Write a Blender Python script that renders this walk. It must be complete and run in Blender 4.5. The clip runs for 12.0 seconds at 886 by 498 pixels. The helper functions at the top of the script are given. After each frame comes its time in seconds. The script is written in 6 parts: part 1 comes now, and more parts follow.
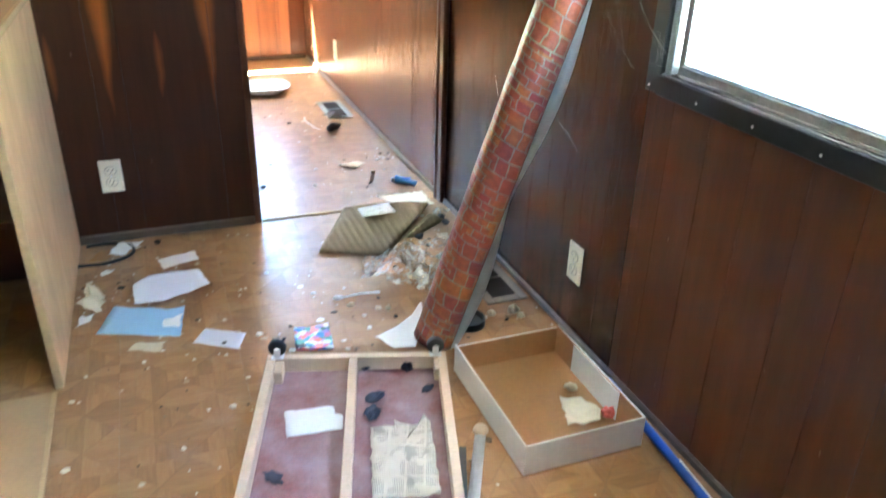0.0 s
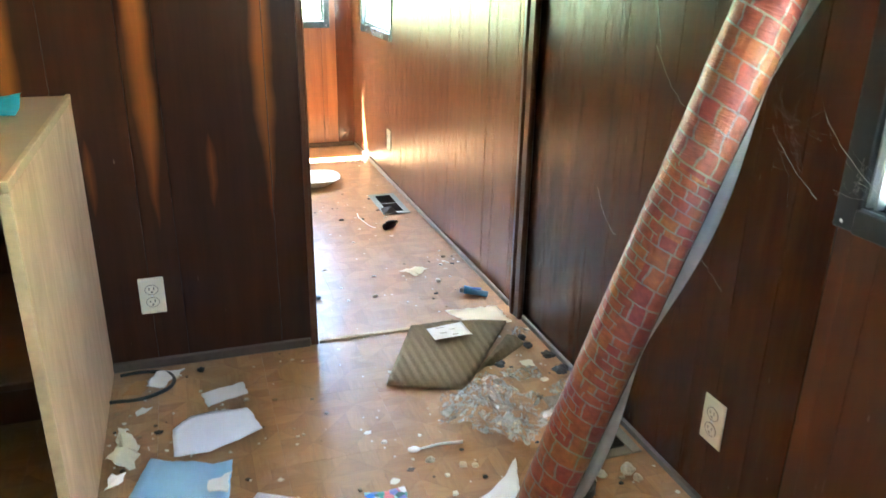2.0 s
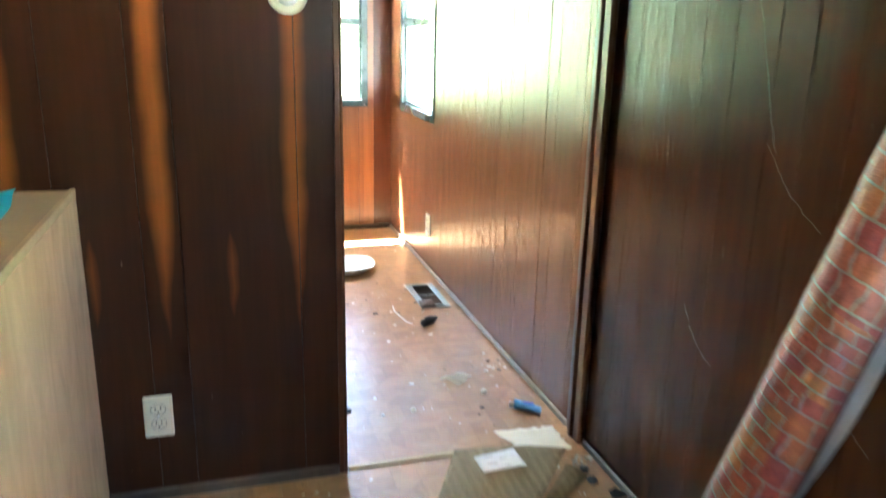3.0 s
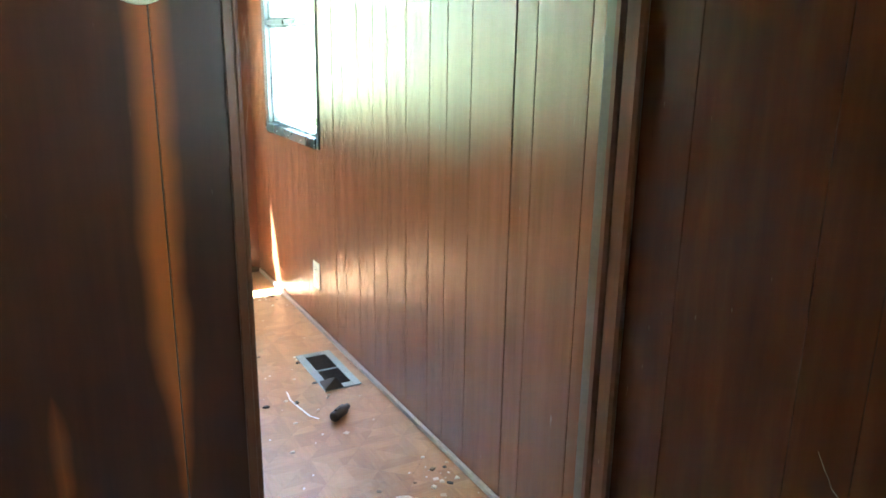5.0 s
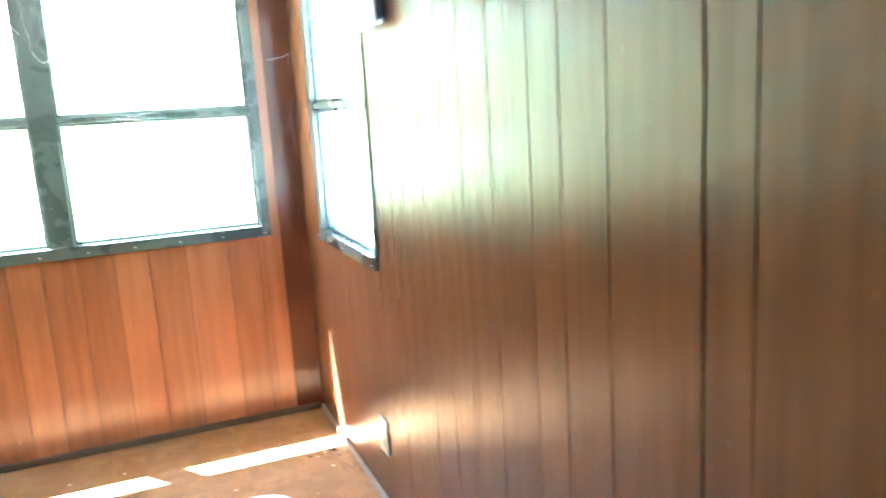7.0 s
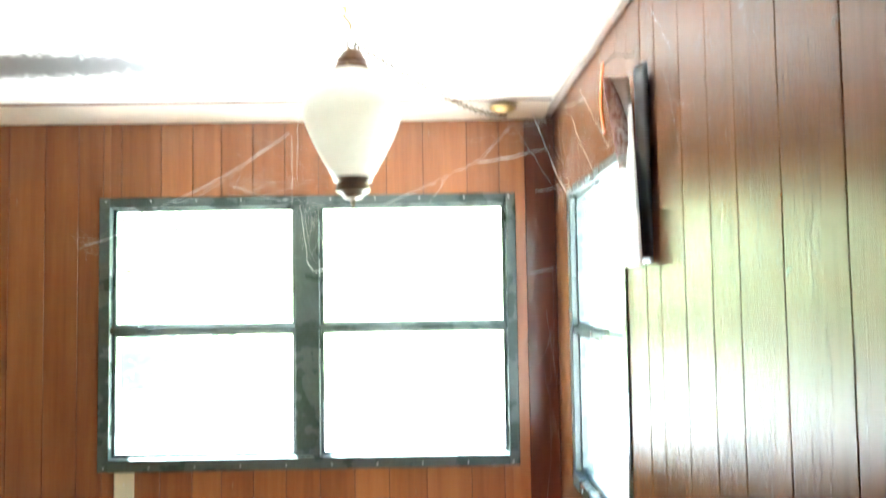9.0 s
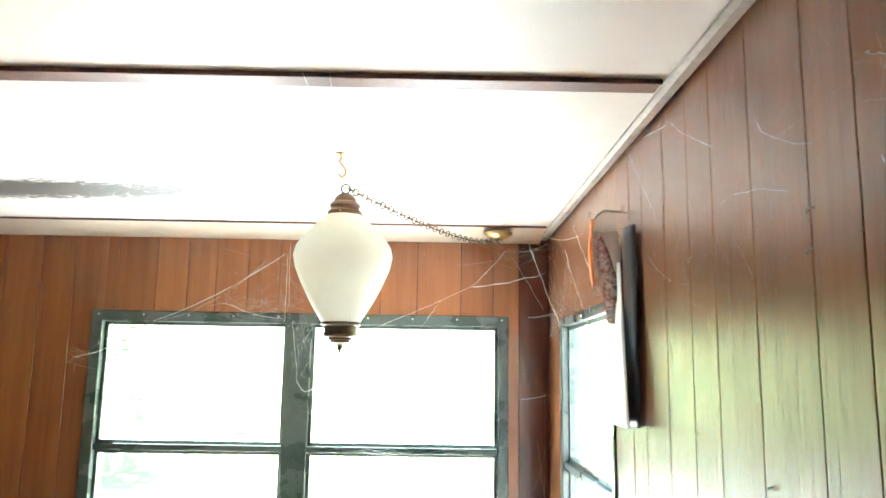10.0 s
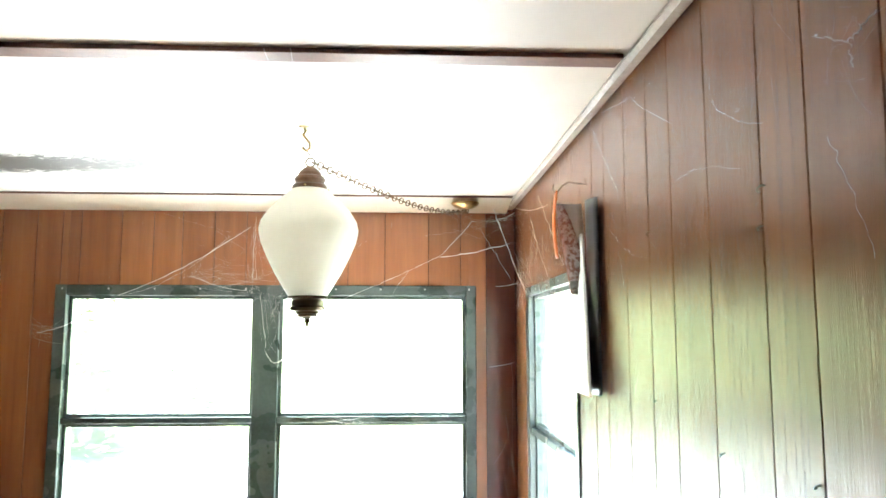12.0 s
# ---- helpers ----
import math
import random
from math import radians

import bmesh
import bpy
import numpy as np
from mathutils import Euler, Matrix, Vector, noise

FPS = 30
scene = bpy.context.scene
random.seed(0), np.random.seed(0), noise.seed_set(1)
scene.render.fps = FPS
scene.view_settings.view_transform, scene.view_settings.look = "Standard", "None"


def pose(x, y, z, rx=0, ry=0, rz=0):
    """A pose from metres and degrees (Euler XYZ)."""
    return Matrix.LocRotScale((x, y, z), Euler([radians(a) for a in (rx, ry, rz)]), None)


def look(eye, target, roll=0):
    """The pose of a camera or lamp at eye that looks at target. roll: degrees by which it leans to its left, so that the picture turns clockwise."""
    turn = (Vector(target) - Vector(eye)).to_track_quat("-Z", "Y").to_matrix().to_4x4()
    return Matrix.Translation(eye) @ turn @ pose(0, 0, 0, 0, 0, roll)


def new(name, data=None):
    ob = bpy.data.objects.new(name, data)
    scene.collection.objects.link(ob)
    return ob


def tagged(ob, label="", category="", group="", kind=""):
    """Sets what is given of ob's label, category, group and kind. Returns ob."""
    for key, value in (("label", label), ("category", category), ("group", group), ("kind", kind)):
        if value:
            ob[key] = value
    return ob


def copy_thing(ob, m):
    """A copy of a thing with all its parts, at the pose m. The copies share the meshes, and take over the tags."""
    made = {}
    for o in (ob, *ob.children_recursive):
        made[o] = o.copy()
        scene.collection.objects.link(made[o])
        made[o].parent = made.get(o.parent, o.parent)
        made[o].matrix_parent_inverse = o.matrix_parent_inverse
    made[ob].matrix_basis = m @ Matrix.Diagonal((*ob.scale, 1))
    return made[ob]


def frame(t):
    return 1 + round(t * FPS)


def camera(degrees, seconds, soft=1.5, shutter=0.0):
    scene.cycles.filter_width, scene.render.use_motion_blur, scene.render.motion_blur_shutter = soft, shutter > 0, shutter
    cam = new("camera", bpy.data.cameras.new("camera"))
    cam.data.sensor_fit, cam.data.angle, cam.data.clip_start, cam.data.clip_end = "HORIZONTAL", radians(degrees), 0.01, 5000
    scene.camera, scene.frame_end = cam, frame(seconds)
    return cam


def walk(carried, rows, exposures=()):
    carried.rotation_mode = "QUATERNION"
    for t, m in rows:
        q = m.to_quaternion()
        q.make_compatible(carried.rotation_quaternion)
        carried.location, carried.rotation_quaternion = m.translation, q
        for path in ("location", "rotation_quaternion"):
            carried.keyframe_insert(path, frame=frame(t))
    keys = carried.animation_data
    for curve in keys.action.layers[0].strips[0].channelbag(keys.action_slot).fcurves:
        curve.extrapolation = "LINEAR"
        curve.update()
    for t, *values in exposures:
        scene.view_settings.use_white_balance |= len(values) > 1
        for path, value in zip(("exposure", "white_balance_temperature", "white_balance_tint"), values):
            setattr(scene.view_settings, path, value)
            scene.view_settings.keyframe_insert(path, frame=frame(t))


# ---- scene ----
cam = camera(61.0, 12.0, shutter=0.5)
PATH = [
    (0, (-1.028, -2.642, 1.184), (-0.375, -0.974, 0.295), 1.6),
    (0.5, (-1.029, -2.592, 1.146), (-0.29, -0.898, 0.383), 1.52),
    (1, (-1.01, -2.59, 1.127), (-0.292, -0.884, 0.371), 1.99),
    (1.5, (-1.045, -2.389, 1.137), (-0.385, -0.642, 0.421), 2.51),
    (2, (-1.061, -2.211, 1.193), (-0.453, -0.447, 0.472), 1.08),
    (2.5, (-1.046, -2.104, 1.22), (-0.447, -0.33, 0.517), 1.25),
    (3, (-1.018, -1.878, 1.201), (-0.47, -0.034, 0.653), 1.32),
    (3.2, (-0.985, -1.781, 1.212), (-0.459, 0.082, 0.71), 0.68),
    (4.8, (-0.988, -1.133, 1.225), (-0.122, 0.585, 0.677), 1.19),
    (5, (-0.995, -1.082, 1.199), (-0.067, 0.607, 0.664), 0.89),
    (5.5, (-0.953, -0.998, 1.204), (0.004, 0.676, 0.673), -0.02),
    (6, (-0.789, -0.758, 1.155), (0.21, 0.91, 0.685), 0.51),
    (6.2, (-0.693, -0.668, 1.175), (0.324, 1.0, 0.745), 0.3),
    (6.5, (-0.651, -0.506, 1.237), (0.286, 1.213, 0.829), -1.2),
    (8.3, (-0.506, -0.027, 1.22), (-0.345, 1.954, 0.997), -6.38),
    (8.5, (-0.502, 0.012, 1.273), (-0.401, 2.001, 1.094), -6.53),
    (9, (-0.451, 0.013, 1.396), (-0.424, 2.01, 1.504), -0.87),
    (9.5, (-0.422, 0.012, 1.524), (-0.433, 1.995, 1.779), 2.4),
    (10, (-0.419, 0.002, 1.548), (-0.399, 1.976, 1.867), 0.94),
    (10.5, (-0.403, -0.007, 1.547), (-0.342, 1.969, 1.846), -0.13),
    (11, (-0.405, -0.009, 1.547), (-0.36, 1.971, 1.825), -1.11),
    (11.5, (-0.411, -0.012, 1.566), (-0.352, 1.973, 1.807), 0.07),
    (12, (-0.41, -0.012, 1.563), (-0.309, 1.972, 1.792), 0.01),
]
walk(cam, [(t, look(eye, target, roll)) for t, eye, target, roll in PATH], [(0.0, 7.0, 5650, 4), (0.5, 7.0, 5800, 3), (1.5, 6.95, 5850, 2), (2.5, 6.75, 5850, 1), (3.2, 6.65, 5550, 0), (5.0, 6.5, 5300, 0), (6.5, 6.4, 5250, 0), (8.5, 6.1, 5450, 2), (10.0, 5.4, 5900, 3), (12.0, 5.4, 5900, 3)])

# ---- world, sun, exposure ----
SUN_WAY = Vector((0.27, -0.36, -1.0)).normalized()
world = bpy.data.worlds.new("sky")
scene.world = world
world.use_nodes = True
wn = world.node_tree
wn.nodes.clear()
sky = wn.nodes.new("ShaderNodeTexSky")
sky.sky_type = "NISHITA"
sky.sun_disc = False
sky.sun_elevation = math.asin(-SUN_WAY.z)
sky.sun_rotation = math.atan2(-SUN_WAY.x, -SUN_WAY.y)
bg = wn.nodes.new("ShaderNodeBackground")
bg.inputs["Strength"].default_value = 0.06
out = wn.nodes.new("ShaderNodeOutputWorld")
wn.links.new(sky.outputs[0], bg.inputs[0])
wn.links.new(bg.outputs[0], out.inputs[0])
sun_data = bpy.data.lights.new("sun", "SUN")
sun_data.energy, sun_data.angle, sun_data.color = 5.0, radians(0.6), (1.0, 0.975, 0.94)
sun = new("sun", sun_data)
sun.matrix_world = Matrix.Translation((0, 0, 8)) @ SUN_WAY.to_track_quat("-Z", "Y").to_matrix().to_4x4()


# ---- materials ----
class Nodes:
    """Short hand for building a node material."""

    def __init__(self, name):
        self.mat = bpy.data.materials.new(name)
        self.mat.use_nodes = True
        self.t = self.mat.node_tree
        self.b = self.t.nodes["Principled BSDF"]

    def add(self, kind, **values):
        n = self.t.nodes.new("ShaderNode" + kind)
        for k, v in values.items():
            if k in n.inputs:
                n.inputs[k].default_value = v
        return n

    def link(self, a, b):
        self.t.links.new(a, b)

    def math(self, op, a, b=None, c=None, clamp=False):
        n = self.t.nodes.new("ShaderNodeMath")
        n.operation, n.use_clamp = op, clamp
        for i, v in enumerate((a, b, c)):
            if v is None:
                continue
            if isinstance(v, (int, float)):
                n.inputs[i].default_value = v
            else:
                self.link(v, n.inputs[i])
        return n.outputs[0]

    def coords(self, scale=(1, 1, 1), kind="Object", shift=True):
        tc = self.add("TexCoord")
        mp = self.add("Mapping")
        mp.inputs["Scale"].default_value = scale
        self.link(tc.outputs[kind], mp.inputs["Vector"])
        if shift:
            info = self.add("ObjectInfo")
            v = self.t.nodes.new("ShaderNodeVectorMath")
            v.operation = "SCALE"
            v.inputs[0].default_value = (7.0, 13.0, 5.0)
            self.link(info.outputs["Random"], v.inputs["Scale"])
            self.link(v.outputs[0], mp.inputs["Location"])
        return mp.outputs[0]

    def noise(self, vec, scale, detail=4, rough=0.6, distort=0.0):
        n = self.add("TexNoise", Scale=scale, Detail=detail, Roughness=rough, Distortion=distort)
        self.link(vec, n.inputs["Vector"])
        return n.outputs["Fac"]

    def ramp(self, fac, *stops):
        n = self.t.nodes.new("ShaderNodeValToRGB")
        e = n.color_ramp.elements
        while len(e) < len(stops):
            e.new(0.5)
        for el, (p, c) in zip(e, stops):
            el.position = p
            el.color = (*c, 1) if len(c) == 3 else c
        self.link(fac, n.inputs[0])
        return n.outputs[0]

    def mix(self, fac, a, b, mode="MIX"):
        n = self.t.nodes.new("ShaderNodeMix")
        n.data_type, n.blend_type = "RGBA", mode
        for sock, v in ((n.inputs[0], fac), (n.inputs[6], a), (n.inputs[7], b)):
            if isinstance(v, (int, float)):
                sock.default_value = v
            elif isinstance(v, tuple):
                sock.default_value = (*v, 1)
            else:
                self.link(v, sock)
        return n.outputs[2]

    def bump(self, height, strength=0.2, distance=0.002):
        n = self.add("Bump", Strength=strength, Distance=distance)
        self.link(height, n.inputs["Height"])
        self.link(n.outputs[0], self.b.inputs["Normal"])

    def finish(self, color=None, rough=None, metal=0.0, spec=0.5):
        if color is not None:
            if isinstance(color, tuple):
                self.b.inputs["Base Color"].default_value = (*color, 1)
            else:
                self.link(color, self.b.inputs["Base Color"])
        if rough is not None:
            if isinstance(rough, (int, float)):
                self.b.inputs["Roughness"].default_value = rough
            else:
                self.link(rough, self.b.inputs["Roughness"])
        self.b.inputs["Metallic"].default_value = metal
        self.b.inputs["Specular IOR Level"].default_value = spec
        return self.mat


def shade(c, f):
    return tuple(min(1.0, v * f) for v in c)


def plain(name, color, rough=0.6, metal=0.0, vary=0.25, scale=30.0, bump=0.15, spec=0.5):
    """Painted, plastic, paper or metal surface with mottling at two scales and fine relief."""
    n = Nodes(name)
    v = n.coords()
    big = n.noise(v, scale * 0.2, 3)
    fine = n.noise(v, scale * 3, 3)
    f = n.math("ADD", n.math("MULTIPLY", big, 0.6), n.math("MULTIPLY", fine, 0.4))
    col = n.ramp(f, (0.25, shade(color, 1 - vary)), (0.75, shade(color, 1 + vary)))
    n.bump(fine, bump, 0.001)
    r = n.math("ADD", rough - 0.08, n.math("MULTIPLY", big, 0.16), clamp=True)
    return n.finish(col, r, metal, spec)


def panel_wood(name, dark, light, rough=0.30, along=2, spears=None, tone_by_board=0.08, wear=0.0, spec=0.5, relief=0.06, coat=0.10, fibre=0.0):
    """Varnished veneer panel with long grain along one axis, dust and wear."""
    n = Nodes(name)
    s = [26.0, 26.0, 26.0]
    s[along] = 1.6
    v = n.coords(tuple(s))
    grain = n.noise(v, 1.0, 7, 0.6, 0.15)
    s2 = [90.0, 90.0, 90.0]
    s2[along] = 5.0
    pores = n.noise(n.coords(tuple(s2)), 1.0, 3, 0.6)
    info = n.add("ObjectInfo")
    tone = n.math("MULTIPLY_ADD", info.outputs["Random"], tone_by_board, -tone_by_board / 2)
    f = n.math("ADD", n.math("ADD", grain, tone), n.math("MULTIPLY_ADD", pores, 0.24, -0.12))
    col = n.ramp(f, (0.18, dark), (0.82, light))
    place = n.coords((1, 1, 1), shift=False)
    if spears:
        sep = n.add("SeparateXYZ")
        n.link(place, sep.inputs[0])
        x, z = sep.outputs[0], sep.outputs[2]
        wob = n.math("MULTIPLY_ADD", n.noise(place, 5.0, 2), 0.03, -0.015)
        period, x0 = 0.323, -1.171

        def spear(shift, z0, z1, wide, tall):
            u = n.math("ADD", n.math("SUBTRACT", x, x0 + shift), wob)
            u = n.math("ABSOLUTE", n.math("SUBTRACT", u, n.math("MULTIPLY", n.math("ROUND", n.math("DIVIDE", u, period)), period)))
            up = n.math("DIVIDE", n.math("SUBTRACT", z, z0), tall, clamp=True)
            down = n.math("DIVIDE", n.math("SUBTRACT", z1, z), tall * 1.6, clamp=True)
            w = n.math("MULTIPLY", n.math("MULTIPLY", n.math("POWER", up, 0.8), n.math("POWER", down, 0.6)), wide)
            return n.math("MULTIPLY", n.math("SUBTRACT", w, u), 38.0, clamp=True)

        m = n.math("MAXIMUM", spear(0, 0.43, 3.0, 0.034, 0.35), spear(period / 2, 0.49, 0.72, 0.035, 0.16))
        streak = n.math("MULTIPLY", m, n.math("MULTIPLY_ADD", grain, 0.5, 0.55), clamp=True)
        col = n.mix(streak, col, (0.34, 0.095, 0.016))
    if wear:
        rub = n.noise(n.coords((9, 9, 1.6), shift=False), 1.0, 4, 0.6)
        col = n.mix(n.math("MULTIPLY", n.ramp(rub, (0.52, (0, 0, 0)), (0.72, (1, 1, 1))), wear), col, (0.26, 0.125, 0.06))
    scuff = n.noise(n.coords((70, 70, 16), shift=False), 1.0, 2, 0.5)
    col = n.mix(n.math("MULTIPLY", n.ramp(scuff, (0.74, (0, 0, 0)), (0.80, (1, 1, 1))), 0.35), col, (0.45, 0.36, 0.27))
    n.bump(n.noise(n.coords((5, 5, 1.2)), 1.0, 3), relief, 0.004)
    if fibre:
        s3 = [900.0, 900.0, 900.0]
        s3[along] = 8.0
        fine = n.add("Bump", Strength=1.0, Distance=fibre)
        n.link(n.noise(n.coords(tuple(s3)), 1.0, 2, 0.5), fine.inputs["Height"])
        n.link(n.b.inputs["Normal"].links[0].from_socket, fine.inputs["Normal"])
        n.link(fine.outputs[0], n.b.inputs["Normal"])
        n.link(fine.outputs[0], n.b.inputs["Coat Normal"])
    r = rough
    n.b.inputs["Coat Weight"].default_value = coat
    n.b.inputs["Coat Roughness"].default_value = 0.30
    return n.finish(col, r, 0.0, spec)


def parquet(name):
    """Printed vinyl tile: fingers of oak in a basket square with a picture-frame border."""
    n = Nodes(name)
    tc = n.add("TexCoord")
    sep = n.add("SeparateXYZ")
    n.link(tc.outputs["Object"], sep.inputs[0])
    info = n.add("ObjectInfo")
    rnd = info.outputs["Random"]
    T = 0.305
    u = n.math("DIVIDE", sep.outputs[0], T)
    w = n.math("DIVIDE", sep.outputs[1], T)
    # turned squares: the middle diamond runs one way, the corners the other
    au, aw = n.math("ABSOLUTE", u), n.math("ABSOLUTE", w)
    diamond = n.math("GREATER_THAN", n.math("ADD", au, aw), 0.47)
    side = n.math("GREATER_THAN", au, aw)
    flip = n.math("GREATER_THAN", n.math("ABSOLUTE", n.math("SUBTRACT", diamond, side)), 0.5)

    def pick(a, b):
        return n.math("ADD", n.math("MULTIPLY", a, flip), n.math("MULTIPLY", b, n.math("SUBTRACT", 1.0, flip)))

    across = pick(u, w)
    along = pick(w, u)
    finger = n.math("FLOOR", n.math("MULTIPLY", across, 8.0))
    cell = n.add("CombineXYZ")
    n.link(finger, cell.inputs[0])
    n.link(n.math("ADD", n.math("MULTIPLY", flip, 7.0), n.math("MULTIPLY", diamond, 17.0)), cell.inputs[1])
    n.link(n.math("MULTIPLY", rnd, 50.0), cell.inputs[2])
    wn_ = n.t.nodes.new("ShaderNodeTexWhiteNoise")
    n.link(cell.outputs[0], wn_.inputs[0])
    tone = wn_.outputs["Value"]
    gv = n.add("CombineXYZ")
    n.link(n.math("MULTIPLY", across, 34.0), gv.inputs[0])
    n.link(n.math("MULTIPLY", along, 5.0), gv.inputs[1])
    n.link(n.math("MULTIPLY", tone, 40.0), gv.inputs[2])
    grain = n.noise(gv.outputs[0], 1.0, 5, 0.6, 0.3)
    f = n.math("ADD", n.math("MULTIPLY_ADD", tone, 0.31, 0.13), n.math("MULTIPLY", grain, 0.58))
    col = n.ramp(f, (0.15, (0.20, 0.085, 0.026)), (0.55, (0.345, 0.168, 0.060)), (0.95, (0.49, 0.272, 0.110)))
    # seams between the printed fields
    e1 = n.math("LESS_THAN", n.math("ABSOLUTE", n.math("SUBTRACT", n.math("ADD", au, aw), 0.47)), 0.012)
    fr = n.math("ABSOLUTE", n.math("SUBTRACT", n.math("FRACT", n.math("MULTIPLY", across, 8.0)), 0.5))
    e2 = n.math("MULTIPLY", n.math("GREATER_THAN", fr, 0.47), 0.45)
    seam = n.math("MAXIMUM", n.math("MULTIPLY", e1, 0.5), e2)
    col = n.mix(n.math("MULTIPLY", seam, 0.32), col, (0.14, 0.065, 0.03))
    geo = n.add("NewGeometry")
    place = geo.outputs["Position"]
    dirt = n.noise(place, 1.7, 6, 0.5)
    spots = n.noise(place, 28.0, 3, 0.6)
    dm = n.ramp(dirt, (0.28, (0, 0, 0)), (0.80, (1, 1, 1)))
    col = n.mix(n.math("MULTIPLY", dm, 0.26), col, (0.42, 0.335, 0.25))
    smear = n.ramp(n.noise(place, 5.5, 6, 0.7, 0.6), (0.52, (0, 0, 0)), (0.72, (1, 1, 1)))
    col = n.mix(n.math("MULTIPLY", smear, 0.22), col, (0.46, 0.39, 0.31))
    col = n.mix(n.math("MULTIPLY", n.ramp(spots, (0.66, (0, 0, 0)), (0.74, (1, 1, 1))), 0.25), col, (0.09, 0.055, 0.03))
    n.bump(n.math("ADD", n.math("MULTIPLY", seam, -1.0), n.math("MULTIPLY", n.noise(place, 22.0, 5, 0.7), 1.2)), 0.2, 0.002)
    r = n.math("ADD", 0.24, n.math("MULTIPLY", dirt, 0.16))
    return n.finish(col, r)


def ceiling_paint():
    """Off-white ceiling board with black mould in one blotch and faint yellowing."""
    n = Nodes("ceiling_board_paint")
    v = n.coords(shift=False)
    sep = n.add("SeparateXYZ")
    n.link(v, sep.inputs[0])
    yellow = n.noise(v, 1.6, 4)
    col = n.ramp(yellow, (0.3, (0.76, 0.70, 0.60)), (0.7, (0.82, 0.79, 0.72)))
    dx = n.math("DIVIDE", n.math("ADD", sep.outputs[0], 1.70), 1.15)
    dy = n.math("DIVIDE", n.math("SUBTRACT", sep.outputs[1], 2.13), 0.18)
    d = n.math("SQRT", n.math("ADD", n.math("MULTIPLY", dx, dx), n.math("MULTIPLY", dy, dy)))
    field = n.math("SUBTRACT", 1.0, d, clamp=True)
    st = n.coords((46, 100, 14), shift=False)
    clot = n.noise(st, 1.0, 9, 0.82)
    m = n.math("MULTIPLY", n.math("SUBTRACT", n.math("ADD", clot, n.math("MULTIPLY", field, 0.34)), 0.585), 20.0, clamp=True)
    m = n.math("MULTIPLY", m, n.math("MULTIPLY", field, 6.0, clamp=True))
    col = n.mix(n.math("MULTIPLY", m, 0.93), col, (0.03, 0.028, 0.024))
    n.bump(n.noise(v, 90.0, 3), 0.1, 0.001)
    return n.finish(col, 0.5)


def glass_pane():
    n = Nodes("window_glass")
    n.t.nodes.remove(n.b)
    tr = n.add("BsdfTransparent")
    gl = n.add("BsdfGlossy", Roughness=0.02)
    lw = n.add("LayerWeight", Blend=0.5)
    gloss = n.math("MULTIPLY_ADD", n.math("POWER", lw.outputs["Facing"], 5.0), 0.25, 0.03)
    mx = n.add("MixShader")
    dirt = n.noise(n.coords(shift=False), 5.0, 5)
    haze = n.add("BsdfTranslucent")
    haze.inputs[0].default_value = (0.8, 0.8, 0.75, 1)
    n.link(gloss, mx.inputs[0])
    n.link(tr.outputs[0], mx.inputs[1])
    n.link(gl.outputs[0], mx.inputs[2])
    m2 = n.add("MixShader")
    n.link(n.math("MULTIPLY", n.ramp(dirt, (0.45, (0, 0, 0)), (0.8, (1, 1, 1))), 0.12), m2.inputs[0])
    n.link(mx.outputs[0], m2.inputs[1])
    n.link(haze.outputs[0], m2.inputs[2])
    n.link(m2.outputs[0], n.t.nodes["Material Output"].inputs[0])
    return n.mat


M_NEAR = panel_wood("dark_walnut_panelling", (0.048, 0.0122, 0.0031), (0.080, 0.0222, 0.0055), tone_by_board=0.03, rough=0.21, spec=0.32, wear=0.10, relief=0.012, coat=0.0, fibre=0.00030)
# Worn, faded sheet; tone also lightened to carry brighter light by window_1.
M_NEARW = panel_wood("faded_and_lit_walnut_panelling", (0.082, 0.0215, 0.0062), (0.138, 0.0400, 0.0112), rough=0.30, spec=0.40, wear=0.20, tone_by_board=0.02, relief=0.015, coat=0.0, fibre=0.00025)
M_CORNER = panel_wood("dark_red_brown_corner_board", (0.070, 0.022, 0.010), (0.125, 0.042, 0.019), rough=0.24, fibre=0.0003)
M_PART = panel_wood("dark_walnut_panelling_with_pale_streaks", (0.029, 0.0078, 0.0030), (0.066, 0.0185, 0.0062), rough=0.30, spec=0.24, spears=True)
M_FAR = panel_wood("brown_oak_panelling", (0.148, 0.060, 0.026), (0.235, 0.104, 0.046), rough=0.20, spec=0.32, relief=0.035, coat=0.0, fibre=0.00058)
M_END = panel_wood("orange_brown_panelling", (0.19, 0.070, 0.026), (0.36, 0.142, 0.055), tone_by_board=0.3)
M_GROOVE = plain("dark_groove", (0.022, 0.012, 0.008), 0.8)
M_TRIM = plain("dark_brown_trim", (0.085, 0.060, 0.040), 0.45, vary=0.35)
M_GREYTRIM = plain("greyed_metal_cover_strip", (0.12, 0.088, 0.056), 0.35, 0.1, vary=0.3)
M_POST = panel_wood("dark_varnished_post", (0.070, 0.0220, 0.0082), (0.135, 0.0440, 0.0150), rough=0.32, spec=0.35)
M_FLOOR = parquet("oak_parquet_vinyl")
M_SUB = plain("dark_subfloor", (0.10, 0.055, 0.03), 0.8)
M_CEIL = ceiling_paint()
M_BATTEN = plain("brown_ceiling_batten", (0.17, 0.085, 0.055), 0.5, vary=0.4)
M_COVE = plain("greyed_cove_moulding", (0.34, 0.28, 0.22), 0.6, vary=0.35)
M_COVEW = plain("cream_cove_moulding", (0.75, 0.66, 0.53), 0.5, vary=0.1)
